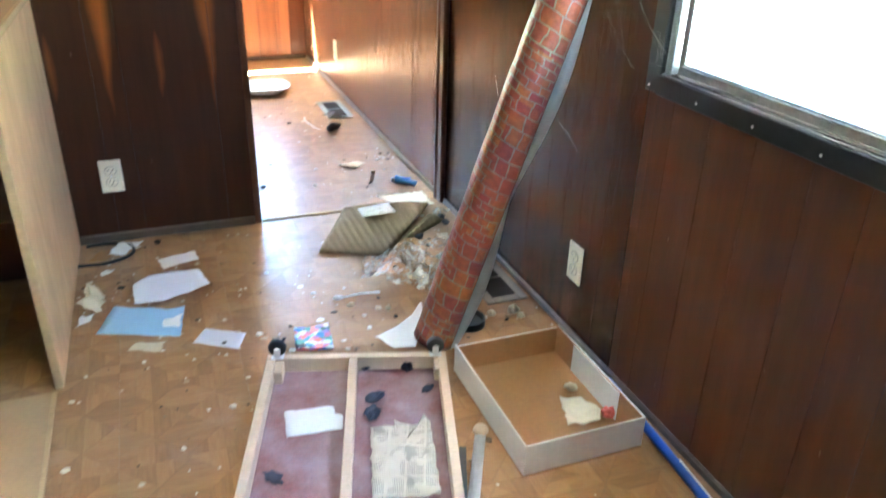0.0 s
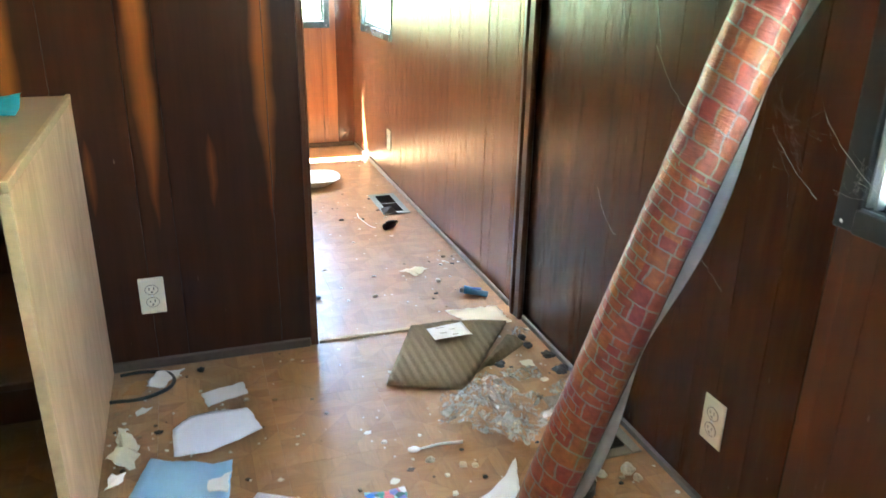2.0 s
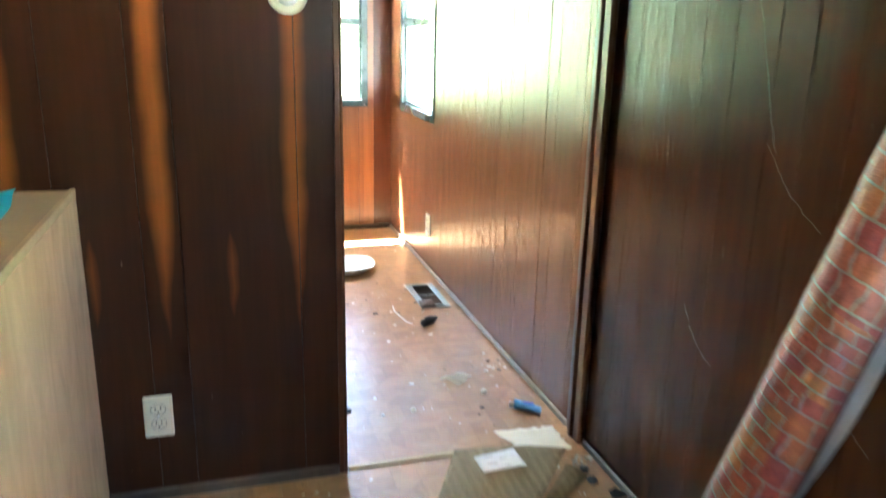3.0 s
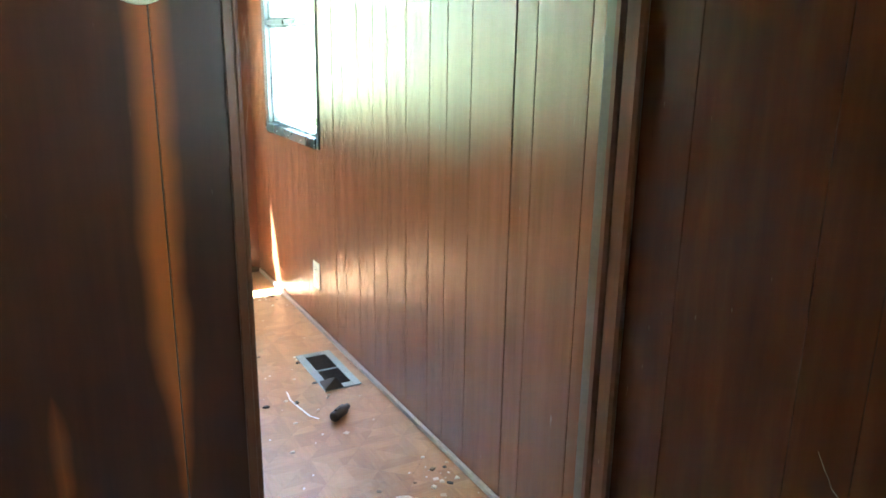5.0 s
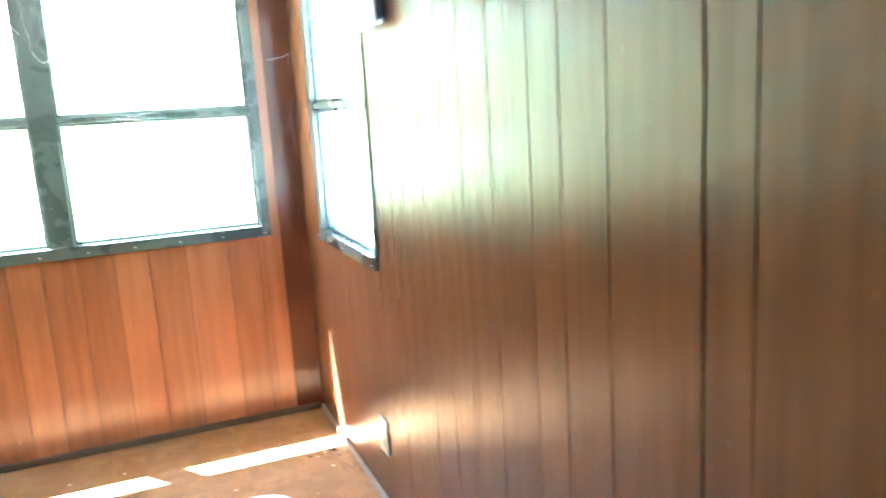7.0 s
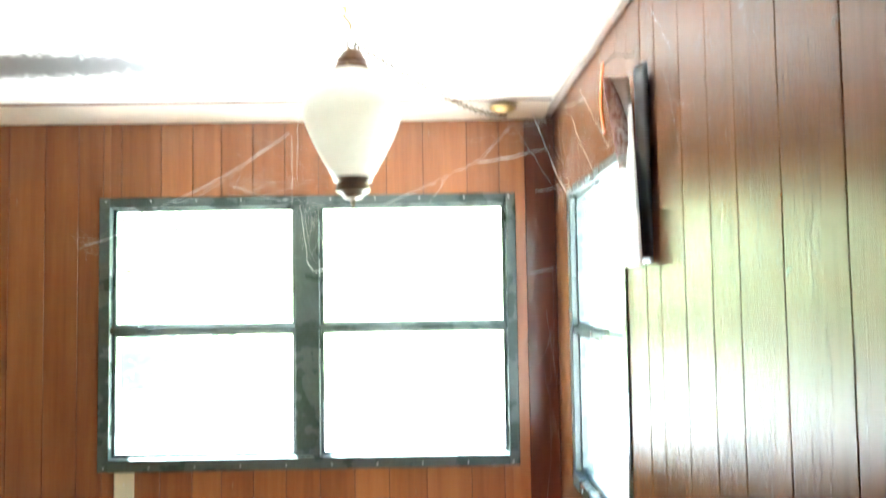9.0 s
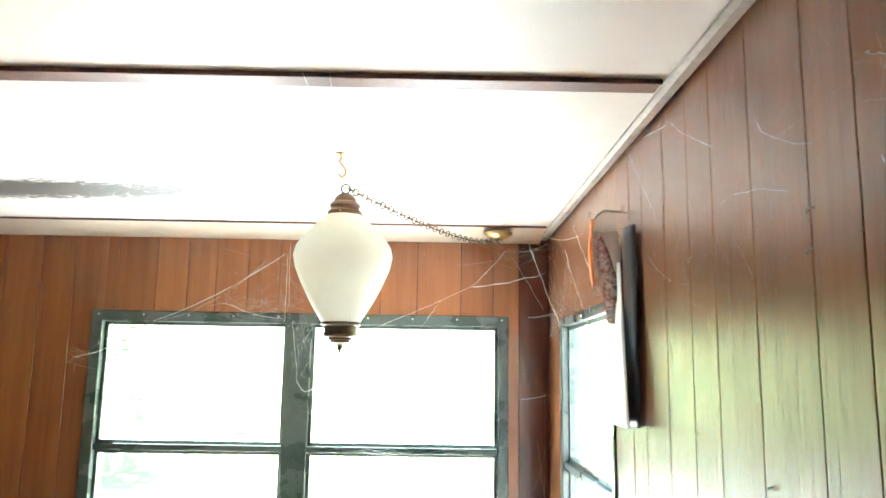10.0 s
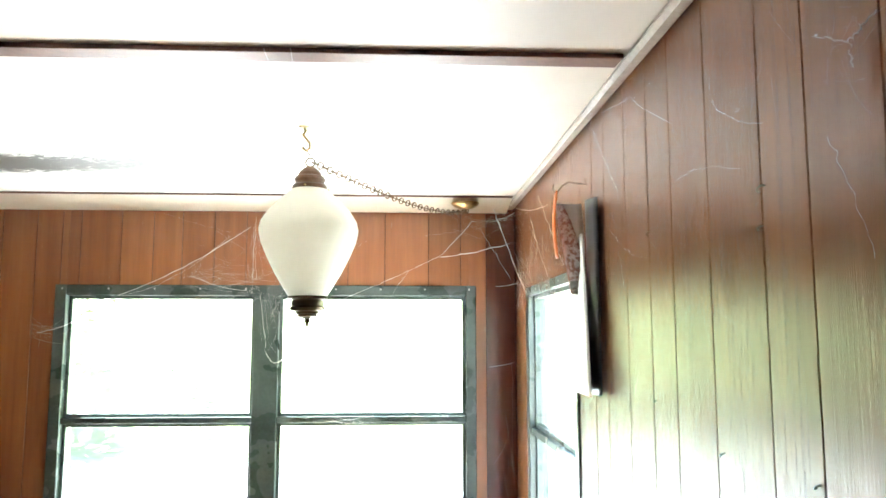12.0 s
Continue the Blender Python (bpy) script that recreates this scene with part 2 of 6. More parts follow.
# Dark frames; the lighter green-grey tone carries veiling glare from the windows.
M_FRAME = plain("green_grey_window_frame_with_glare", (0.072, 0.092, 0.083), 0.28, vary=0.4)
M_BLACKF = plain("black_window_frame", (0.016, 0.017, 0.017), 0.38, vary=0.4)
M_ALU = plain("weathered_aluminium", (0.42, 0.43, 0.43), 0.42, 0.85, 0.25)
M_GLASS = glass_pane()
M_SCREW = plain("bright_screw", (0.7, 0.7, 0.68), 0.35, 0.9)
M_REVEAL = plain("outer_window_lining_white_for_glare", (0.78, 0.78, 0.76), 0.45, vary=0.1)
M_OUTWALL = plain("pale_trailer_cladding", (0.6, 0.58, 0.52), 0.5)


# ---- mesh helpers ----
def link_bm(name, bm, material, parent=None, label="", smooth=False):
    me = bpy.data.meshes.new(name)
    bmesh.ops.recalc_face_normals(bm, faces=bm.faces)
    bm.to_mesh(me)
    bm.free()
    for m in (material if isinstance(material, (list, tuple)) else [material]):
        me.materials.append(m)
    if smooth:
        for p in me.polygons:
            p.use_smooth = True
    ob = new(name, me)
    if parent is not None:
        ob.parent = parent
    if label:
        ob["label"] = label
    return ob


def part(name, bm, material, parent, label="", smooth=False):
    return link_bm(name, bm, material, parent, label, smooth)


def thing(name, at, label, category, rz=0.0, group=""):
    ob = new(name)
    ob.empty_display_size = 0.05
    ob.matrix_basis = pose(*at, 0, 0, rz)
    return tagged(ob, label, category, group)


def box(bm, x0, x1, y0, y1, z0, z1, bevel=0.0, m=None, mat_index=0):
    vs = [bm.verts.new((x, y, z)) for z in (z0, z1) for y in (y0, y1) for x in (x0, x1)]
    fs = [bm.faces.new([vs[i] for i in q]) for q in ((0, 2, 3, 1), (4, 5, 7, 6), (0, 1, 5, 4), (2, 6, 7, 3), (0, 4, 6, 2), (1, 3, 7, 5))]
    for f in fs:
        f.material_index = mat_index
    if m is not None:
        bmesh.ops.transform(bm, matrix=m, verts=vs)
    if bevel > 0:
        es = list({e for f in fs for e in f.edges})
        bmesh.ops.bevel(bm, geom=es, offset=bevel, segments=1, affect="EDGES", material=-1)
    return bm


def boxes(*dims, bevel=0.0):
    bm = bmesh.new()
    for d in dims:
        box(bm, *d, bevel=bevel)
    return bm


def lathe(profile, segments=32, m=None, bm=None):
    """Turn (radius, height) pairs round the z axis."""
    bm = bm or bmesh.new()
    rings = []
    for r, z in profile:
        if r < 1e-6:
            rings.append([bm.verts.new((0, 0, z))])
        else:
            rings.append([bm.verts.new((r * math.cos(a), r * math.sin(a), z)) for a in (2 * math.pi * k / segments for k in range(segments))])
    for a, b in zip(rings, rings[1:]):
        for k in range(segments):
            k2 = (k + 1) % segments
            if len(a) == 1 and len(b) == 1:
                continue
            if len(a) == 1:
                bm.faces.new((a[0], b[k], b[k2]))
            elif len(b) == 1:
                bm.faces.new((a[k], a[k2], b[0]))
            else:
                bm.faces.new((a[k], a[k2], b[k2], b[k]))
    if m is not None:
        bmesh.ops.transform(bm, matrix=m, verts=[v for r in rings for v in r])
    return bm


def rod(bm, pts, radius, sides=6, cap=True):
    """A round bar along a line of points."""
    pts = [Vector(p) for p in pts]
    rings = []
    for i, p in enumerate(pts):
        d = (pts[min(i + 1, len(pts) - 1)] - pts[max(i - 1, 0)]).normalized()
        a = d.orthogonal().normalized() if i == 0 else (prev - d * prev.dot(d)).normalized()
        prev = a
        b = d.cross(a)
        r = radius[i] if isinstance(radius, (list, tuple)) else radius
        rings.append([bm.verts.new(p + r * (math.cos(t) * a + math.sin(t) * b)) for t in (2 * math.pi * k / sides for k in range(sides))])
    for a, b in zip(rings, rings[1:]):
        for k in range(sides):
            bm.faces.new((a[k], a[(k + 1) % sides], b[(k + 1) % sides], b[k]))
    if cap and sides > 2:
        bm.faces.new(rings[0][::-1])
        bm.faces.new(rings[-1])
    return bm


# ---- the shell of the trailer ----
XL, YB, YE, ZC = -3.4, -4.2, 2.740, 2.047      # left wall, wall behind, end wall, ceiling
TH = 0.09                                      # thickness of the outer walls
W1 = (-2.55, -1.290, 0.80, 1.69)                # clear openings: from, to, bottom, top
W2 = (-1.615, -0.175, 0.79, 1.72)
W3 = (1.757, 2.436, 0.80, 1.70)


def slab(name, along, at, thick, lo, hi, z1, holes, material):
    """A wall along x or y with its room face at 'at', going out by 'thick', with openings through it."""
    bm = bmesh.new()
    cuts = sorted({lo, hi, *[h[0] for h in holes], *[h[1] for h in holes]})
    for a, b in zip(cuts, cuts[1:]):
        mid = (a + b) / 2
        spans = [(0.0, z1)]
        for h in holes:
            if h[0] < mid < h[1]:
                spans = [(0.0, h[2]), (h[3], z1)]
        for s0, s1 in spans:
            p, q = sorted((at, at + thick))
            if along == "y":
                box(bm, p, q, a, b, s0, s1)
            else:
                box(bm, a, b, p, q, s0, s1)
    bmesh.ops.remove_doubles(bm, verts=bm.verts, dist=1e-5)
    return tagged(link_bm(name, bm, material), kind="structure")


def planks(wall, along, at, side, lo, hi, z0, z1, grooves, seams, holes, material, gap=0.0011, t=0.004):
    """Boards of the panelling as separate pieces on a wall, 4 mm proud of it, with open grooves between."""
    cuts = sorted({lo, hi, *[g for g in (*grooves, *seams) if lo < g < hi]})
    for a, b in zip(cuts, cuts[1:]):
        ga = 0.0026 if a in seams else gap
        gb = 0.0026 if b in seams else gap
        inner = sorted({a + ga, b - gb, *[e for h in holes for e in h[:2] if a + ga < e < b - gb]})
        for p, q in zip(inner, inner[1:]):
            mid = (p + q) / 2
            spans = [(z0, z1)]
            for h in holes:
                if h[0] < mid < h[1]:
                    spans = [(z0, h[2]), (h[3], z1)]
            for s0, s1 in spans:
                c = min(0.0008, t / 4)
                prof = [(p, 0.0005), (p, t - c), (p + c, t), (q - c, t), (q, t - c), (q, 0.0005)]
                bm = bmesh.new()
                rows = []
                for z in (s0, s1):
                    rows.append([bm.verts.new((at + side * d, s, z) if along == "y" else (s, at + side * d, z)) for s, d in prof])
                for k in range(5):
                    bm.faces.new((rows[0][k], rows[0][k + 1], rows[1][k + 1], rows[1][k]))
                bm.faces.new(rows[0])
                bm.faces.new(rows[1])
                part("board", bm, material, wall)


wall_right = slab("wall_right", "y", 0.0, TH, YB, YE + TH, ZC + 0.1, [W1, W3], M_GROOVE)
wall_end = slab("wall_end", "x", YE, TH, XL, 0.0, ZC + 0.1, [W2], M_GROOVE)
wall_left = slab("wall_left", "y", XL, -TH, YB, YE + TH, ZC + 0.1, [], M_NEAR)
wall_back = slab("wall_back", "x", YB, -TH, XL - TH, TH, ZC + 0.1, [], M_NEAR)
PX, PT = -0.728, 0.055                         # free edge of the partition, its thickness
wall_partition = slab("wall_partition", "x", 0.004, PT - 0.008, XL, PX - 0.008, ZC, [], M_GROOVE)

bm = boxes((XL, 0.0, YB, YE, -0.12, -0.006))
floor = tagged(link_bm("floor", bm, M_SUB), kind="structure")
bm = boxes((XL, 0.0, YB, YE, ZC, ZC + 0.08))
ceiling = tagged(link_bm("ceiling", bm, M_CEIL), kind="structure")
bm = boxes((XL - 0.3, 0.5, YB - 0.3, YE + 0.31, ZC + 0.101, ZC + 0.16))
roof = tagged(link_bm("roof", bm, M_OUTWALL), kind="structure")


def window(name, along, at, outer, panes, rails, out=1, deep=TH, material=None, flat=False):
    """A metal window in a wall opening: outer flange on the room face, lining, sash bars and panes."""
    a0, a1, z0, z1 = outer
    fm = material or M_FRAME
    root = tagged(new(name), kind="structure")

    def bar(nm, s0, s1, d0, d1, zz0, zz1, material, bevel=0.002):
        b = bmesh.new()
        d0, d1 = sorted((at + out * d0, at + out * d1))
        if along == "y":
            box(b, d0, d1, s0, s1, zz0, zz1, bevel=bevel)
        else:
            box(b, s0, s1, d0, d1, zz0, zz1, bevel=bevel)
        return part(nm, b, material, root)

    cl, cr = min(p[0] for p in panes), max(p[1] for p in panes)
    cb, ct = min(p[2] for p in panes), max(p[3] for p in panes)
    F, B = (-0.009 if flat else -0.016), 0.05
    bar("window_frame", a0, cl, F, B, z0, z1, fm)
    bar("window_frame", cr, a1, F, B, z0, z1, fm)
    bar("window_frame", cl, cr, F, B, ct, z1, fm)
    bar("window_sill", cl, cr, F - 0.008, B, z0, cb, fm)
    for s0, s1, zz0, zz1 in rails:
        bar("sash_bar", s0, s1, F + 0.006, B - 0.004, zz0, zz1, fm)
    for s0, s1, zz0, zz1 in panes:
        g = bar("pane", s0 - 0.002, s1 + 0.002, 0.030, 0.034, zz0 - 0.002, zz1 + 0.002, M_GLASS, 0)
        g.visible_shadow = False
        e = 0.012
        for q in ((s0, s0 + e, zz0, zz1), (s1 - e, s1, zz0, zz1), (s0 + e, s1 - e, zz0, zz0 + e), (s0 + e, s1 - e, zz1 - e, zz1)):
            bar("sash", q[0], q[1], 0.012, 0.029, q[2], q[3], fm, 0)
    e = 0.004
    # Added lining; its white stands in for the glare in the reveals.
    for q in ((cl - 0.03, cl - e, cb - 0.02, ct + 0.02), (cr + e, cr + 0.03, cb - 0.02, ct + 0.02), (cl - e, cr + e, cb - 0.03, cb - e), (cl - e, cr + e, ct + e, ct + 0.03)):
        bar("outer_frame", q[0], q[1], 0.051, deep + 0.004, q[2], q[3], M_REVEAL, 0)
    rnd = random.Random(5)
    k = int((a1 - a0) / 0.16)
    for i in range(k + 1):
        s = a0 + 0.025 + (a1 - a0 - 0.05) * i / k
        for zz in (z0 + 0.016, z1 - 0.014):
            b = lathe([(0.0, 0.0022), (0.0022, 0.0016), (0.0033, 0.0)], 8)
            ax = Vector((1, 0, 0)) if along == "y" else Vector((0, 1, 0))
            loc = (at + out * (F - (0.008 if zz < 1.2 else 0)), s, zz) if along == "y" else (s, at + out * (F - (0.008 if zz < 1.2 else 0)), zz)
            b.transform(Matrix.Translation(loc) @ (-out * ax).to_track_quat("Z", "Y").to_matrix().to_4x4())
            part("screw", b, M_SCREW, root)
    return root


window_1 = window("window_1", "y", 0.0, (-2.60, -1.256, 0.772, 1.73),
                  [(-2.52, -1.95, 0.814, 1.67), (-1.93, -1.304, 0.814, 1.67)], [(-1.95, -1.93, 0.814, 1.67)], material=M_BLACKF)
M_SASH = plain("dull_grey_sash_metal", (0.34, 0.35, 0.35), 0.42, 0.6, vary=0.35)
for q in ((-0.002, 0.028, -1.929, -1.357, 0.818, 0.847), (-0.002, 0.028, -2.519, -1.951, 0.818, 0.847)):
    part("sash_rail", boxes(q, (q[0] - 0.005, q[0] - 0.0005, q[2], q[3], 0.818, 0.823), (q[0] - 0.004, q[0] - 0.0005, q[2], q[3], 0.838, 0.843), bevel=0.001), M_SASH, window_1, "dull grey sliding sash rail")
part("sash_stile", boxes((0.002, 0.028, -1.356, -1.338, 0.818, 1.67), bevel=0.002), M_SASH, window_1, "dull grey sliding sash stile")
for q in ((-0.006, 0.028, -1.327, -1.321, 0.818, 1.67), (-0.008, 0.020, -1.312, -1.308, 0.818, 1.67), (-0.014, -0.008, -2.52, -1.306, 0.8142, 0.8165)):
    part("sliding_track", boxes(q, bevel=0.0008), M_ALU, window_1, "bare aluminium track")
window_2 = window("window_2", "x", YE, (-1.650, -0.150, 0.768, 1.744),
                  [(-1.610, -0.950, 0.812, 1.255), (-1.610, -0.950, 1.276, 1.706), (-0.862, -0.187, 0.812, 1.255), (-0.862, -0.187, 1.276, 1.706)],
                  [(-0.950, -0.862, 0.812, 1.706), (-1.610, -0.950, 1.255, 1.276), (-0.862, -0.187, 1.255, 1.276)])
window_3 = window("window_3", "y", 0.0, (1.740, 2.468, 0.776, 1.720),
                  [(1.768, 2.424, 0.815, 1.253), (1.768, 2.424, 1.273, 1.693)], [(1.768, 2.424, 1.253, 1.273)], flat=True)

# post and casing where the partition meets the long wall
post = tagged(link_bm("door_jamb", boxes((-0.026, -0.0045, -0.034, 0.012, 0.0, ZC), (-0.031, -0.0045, 0.0125, 0.036, 0.0, ZC), bevel=0.006), M_POST), kind="structure")
casing = tagged(link_bm("door_casing", boxes((-0.010, -0.0045, 0.0365, 0.082, 0.0, ZC), bevel=0.002), M_GREYTRIM), kind="structure")
edge_cap = tagged(link_bm("partition_edge_trim", boxes((PX - 0.0075, PX, -0.006, PT + 0.006, 0.0, ZC), (PX - 0.022, PX - 0.0075, -0.006, -0.0005, 0.0, ZC), (PX - 0.022, PX - 0.0075, PT + 0.0005, PT + 0.006, 0.0, ZC), bevel=0.002), M_POST), kind="structure")
threshold = tagged(link_bm("threshold", boxes((PX + 0.005, -0.36, 0.002, 0.022, -0.0005, 0.006), bevel=0.002), plain("bare_pine_strip", (0.55, 0.40, 0.20), 0.6)), kind="structure")


def skirting(name, dims, material=None):
    return tagged(link_bm(name, boxes(dims, bevel=0.005), material or M_TRIM), kind="structure")


skirting("baseboard_1", (-0.016, -0.0045, YB, -0.038, 0.0, 0.026))
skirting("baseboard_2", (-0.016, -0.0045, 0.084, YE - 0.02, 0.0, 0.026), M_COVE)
skirting("baseboard_3", (XL, PX - 0.024, -0.016, -0.0045, 0.0, 0.034))
skirting("baseboard_4", (XL, -0.018, YE - 0.016, YE - 0.0045, 0.0, 0.030), M_TRIM)

# ceiling battens, cove mouldings
for i, y in enumerate((-3.62, -2.41, -1.20, 1.228)):
    tagged(link_bm("ceiling_batten_%d" % (i + 1), boxes((XL, -0.035, y, y + 0.045, ZC - 0.007, ZC - 0.0005), (XL, -0.035, y - 0.008, y - 0.001, ZC - 0.010, ZC - 0.0005), bevel=0.0015), M_BATTEN), kind="structure")
tagged(link_bm("ceiling_batten_5", boxes((XL, -0.035, 2.556, 2.565, ZC - 0.006, ZC - 0.0005)), M_BATTEN), kind="structure")
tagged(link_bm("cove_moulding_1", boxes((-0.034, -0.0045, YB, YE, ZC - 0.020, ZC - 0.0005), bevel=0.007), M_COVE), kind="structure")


def cove_end():
    b = bmesh.new()
    prof = [(2.567, ZC - 0.002), (2.60, ZC - 0.008), (2.65, ZC - 0.020), (2.70, ZC - 0.030), (YE - 0.006, ZC - 0.033), (YE - 0.006, ZC - 0.0008), (2.567, ZC - 0.0008)]
    r = [[b.verts.new((x, y, z)) for y, z in prof] for x in (XL, -0.036)]
    n = len(prof)
    for k in range(n):
        b.faces.new((r[0][k], r[0][(k + 1) % n], r[1][(k + 1) % n], r[1][k]))
    b.faces.new(r[0])
    b.faces.new(r[1])
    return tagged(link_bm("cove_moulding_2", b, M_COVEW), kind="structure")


cove_end()

# ---- outdoors ----


def yard():
    """Pale gravel round the trailer, grass on an unseen bank added behind it."""
    n = Nodes("pale_gravel_and_grass")
    v = n.coords(shift=False)
    sep = n.add("SeparateXYZ")
    n.link(v, sep.inputs[0])
    edge = n.math("MULTIPLY_ADD", n.noise(v, 0.6, 4), 2.5, 11.3)
    far = n.math("MAXIMUM", sep.outputs[1], n.math("SUBTRACT", n.math("ABSOLUTE", n.math("ADD", sep.outputs[0], 1.7)), 0.5))
    mask = n.math("MULTIPLY", n.math("SUBTRACT", far, edge), 1.5, clamp=True)
    gravel = n.ramp(n.noise(v, 9.0, 6, 0.7), (0.3, (0.36, 0.36, 0.35)), (0.7, (0.48, 0.48, 0.47)))
    grass = n.ramp(n.noise(v, 5.0, 6, 0.7), (0.3, (0.13, 0.17, 0.06)), (0.7, (0.22, 0.27, 0.10)))
    n.bump(n.noise(v, 30.0, 4), 0.5, 0.02)
    return n.finish(n.mix(mask, gravel, grass), 0.9)


M_GROUND = yard()
M_BARK = plain("grey_brown_bark", (0.30, 0.26, 0.22), 0.9, vary=0.4, scale=20.0, bump=0.6)


def leaf_material():
    n = Nodes("green_leaves")
    geo = n.add("NewGeometry")
    col = n.ramp(geo.outputs["Random Per Island"], (0.0, (0.12, 0.19, 0.07)), (1.0, (0.24, 0.32, 0.14)))
    tl = n.add("BsdfTranslucent")
    n.link(col, tl.inputs[0])
    mx = n.add("MixShader")
    mx.inputs[0].default_value = 0.6
    n.finish(col, 0.5)
    n.link(n.b.outputs[0], mx.inputs[1])
    n.link(tl.outputs[0], mx.inputs[2])
    n.link(mx.outputs[0], n.t.nodes["Material Output"].inputs[0])
    return n.mat


M_LEAF = leaf_material()
GZ = -0.75
bm = bmesh.new()


def ground_z(x, y):
    """A flat yard, then an added bank rising to a low hill, greening the reflections."""
    d = max(y - 13.0, abs(x + 1.7) - 12.0, 0.0)
    return GZ + min(0.42 * d, 5.0 + 0.01 * d)


steps = sorted({-300, -150, -80, 80, 150, 300, *range(-44, 45, 2)})
grid = [[bm.verts.new((x, y, ground_z(x, y) + (0.12 * noise.noise(Vector((x, y, 0)) * 0.3) if ground_z(x, y) > GZ else 0))) for y in steps] for x in steps]
for i in range(len(steps) - 1):
    for j in range(len(steps) - 1):
        bm.faces.new((grid[i][j], grid[i + 1][j], grid[i + 1][j + 1], grid[i][j + 1]))
ground = tagged(link_bm("ground", bm, M_GROUND), kind="structure")


def tree(name, at, height, seed, label):
    """A broadleaf tree: tapered trunk, limbs, and a loose crown of single leaves in clumps."""
    r = random.Random(seed)
    root = thing(name, at, label, "tree", group="trees round the trailer")
    bm = bmesh.new()
    top = Vector((r.uniform(-0.4, 0.4), r.uniform(-0.4, 0.4), height * 0.8))
    rod(bm, [(0, 0, -0.1), top * 0.3 + Vector((0.1, 0, 0)), top * 0.65, top], [0.20, 0.15, 0.09, 0.03], 9)
    tips = []
    for k in range(16):
        f = r.uniform(0.22, 0.95)
        base = top * f
        a = r.uniform(0, 6.28)
        reach = height * (0.42 - 0.22 * f) * r.uniform(0.7, 1.2)
        end = base + Vector((math.cos(a) * reach, math.sin(a) * reach, reach * r.uniform(0.05, 0.7)))
        mid = (base + end) / 2 + Vector((0, 0, 0.12 * reach))
        rod(bm, [base, mid, end], [0.06, 0.035, 0.012], 5)
        tips += [end, mid, (mid + end) / 2, base.lerp(mid, 0.6)]
    part("trunk", bm, M_BARK, root)
    vs, fs = [], []
    for tip in tips:
        spread = height * r.uniform(0.06, 0.12)
        for k in range(85):
            c = tip + Vector((r.gauss(0, spread), r.gauss(0, spread), r.gauss(0, spread * 0.7)))
            u = Vector((r.gauss(0, 1), r.gauss(0, 1), r.gauss(0, 0.6))).normalized()
            w = u.orthogonal().normalized()
            s = r.uniform(0.07, 0.13)
            i = len(vs)
            vs += [c - u * s, c + w * s * 0.5, c + u * s, c - w * s * 0.5]
            fs.append((i, i + 1, i + 2, i + 3))
    me = bpy.data.meshes.new("crown")
    me.from_pydata(vs, [], fs)
    me.materials.append(M_LEAF)
    ob = new("crown", me)
    ob.parent = root
    return root


tree_a = tree("tree", (-10.4, 14.0, ground_z(-10.4, 14.0) - 0.1), 8.0, 11, "leafy green broadleaf tree standing on dry ground")
tree_b = tree("tree", (12.2, 12.5, ground_z(12.2, 12.5) - 0.1), 9.0, 23, "tall leafy green tree with a loose crown")
tree_c = tree("tree", (4.9, 3.0, GZ), 6.5, 37, "leafy green tree beside the trailer")
for src, spots in ((tree_a, [(9.6, 8.6, 30), (-8.4, 16.0, 200), (-11.4, 17.5, 330), (-12.6, 15.0, 250), (13.5, 9.5, 40), (-13.6, 14.0, 150), (9.0, 5.2, 220), (8.5, -5.0, 90), (-11, 7.0, 10), (-9.5, -3.0, 300)]),
                   (tree_b, [(14.8, 4.0, 310), (-13.2, 20.8, 120), (-9.6, 18.0, 80), (15.0, 14.0, 200), (10.5, 0.8, 130), (-12.0, 12.0, 20), (-10.0, 2.0, 60)])):
    for x, y, a in spots:
        copy_thing(src, pose(x, y, ground_z(x, y) - 0.1, 0, 0, a))

# ---- materials of the things ----
M_CREAM = plain("cream_plastic", (0.72, 0.66, 0.48), 0.35, vary=0.06, bump=0.03)
M_SLOT = plain("black_slot", (0.02, 0.018, 0.016), 0.6)


def plywood():
    n = Nodes("pale_birch_plywood")
    mp = n.add("Mapping")
    n.link(n.coords(shift=False), mp.inputs["Vector"])
    mp.inputs["Rotation"].default_value = (radians(32), 0, 0)
    mp.inputs["Scale"].default_value = (4, 16, 4)
    g = n.noise(mp.outputs[0], 1.0, 7, 0.65, 0.8)
    m = n.noise(n.coords(shift=False), 3.0, 3)
    f = n.math("ADD", n.math("MULTIPLY", g, 0.7), n.math("MULTIPLY", m, 0.3))
    col = n.ramp(f, (0.3, (0.56, 0.30, 0.135)), (0.7, (0.86, 0.55, 0.30)))
    n.bump(g, 0.1, 0.001)
    return n.finish(col, 0.5)


M_PLY = plywood()
M_PLYEDGE = plain("worn_plywood_edge", (0.56, 0.37, 0.19), 0.7, vary=0.25, scale=18.0)
M_HARD = plain("tan_hardboard", (0.48, 0.30, 0.15), 0.6, vary=0.15)
M_INSIDE = panel_wood("brown_cabinet_back", (0.12, 0.05, 0.025), (0.2, 0.09, 0.045))
M_WHITECARD = plain("white_cardboard", (0.86, 0.85, 0.81), 0.55, vary=0.08)
M_BROWNCARD = plain("brown_cardboard", (0.42, 0.225, 0.095), 0.75, vary=0.15)
M_PINE = plain("bare_pine_rail", (0.68, 0.51, 0.35), 0.6, vary=0.18)

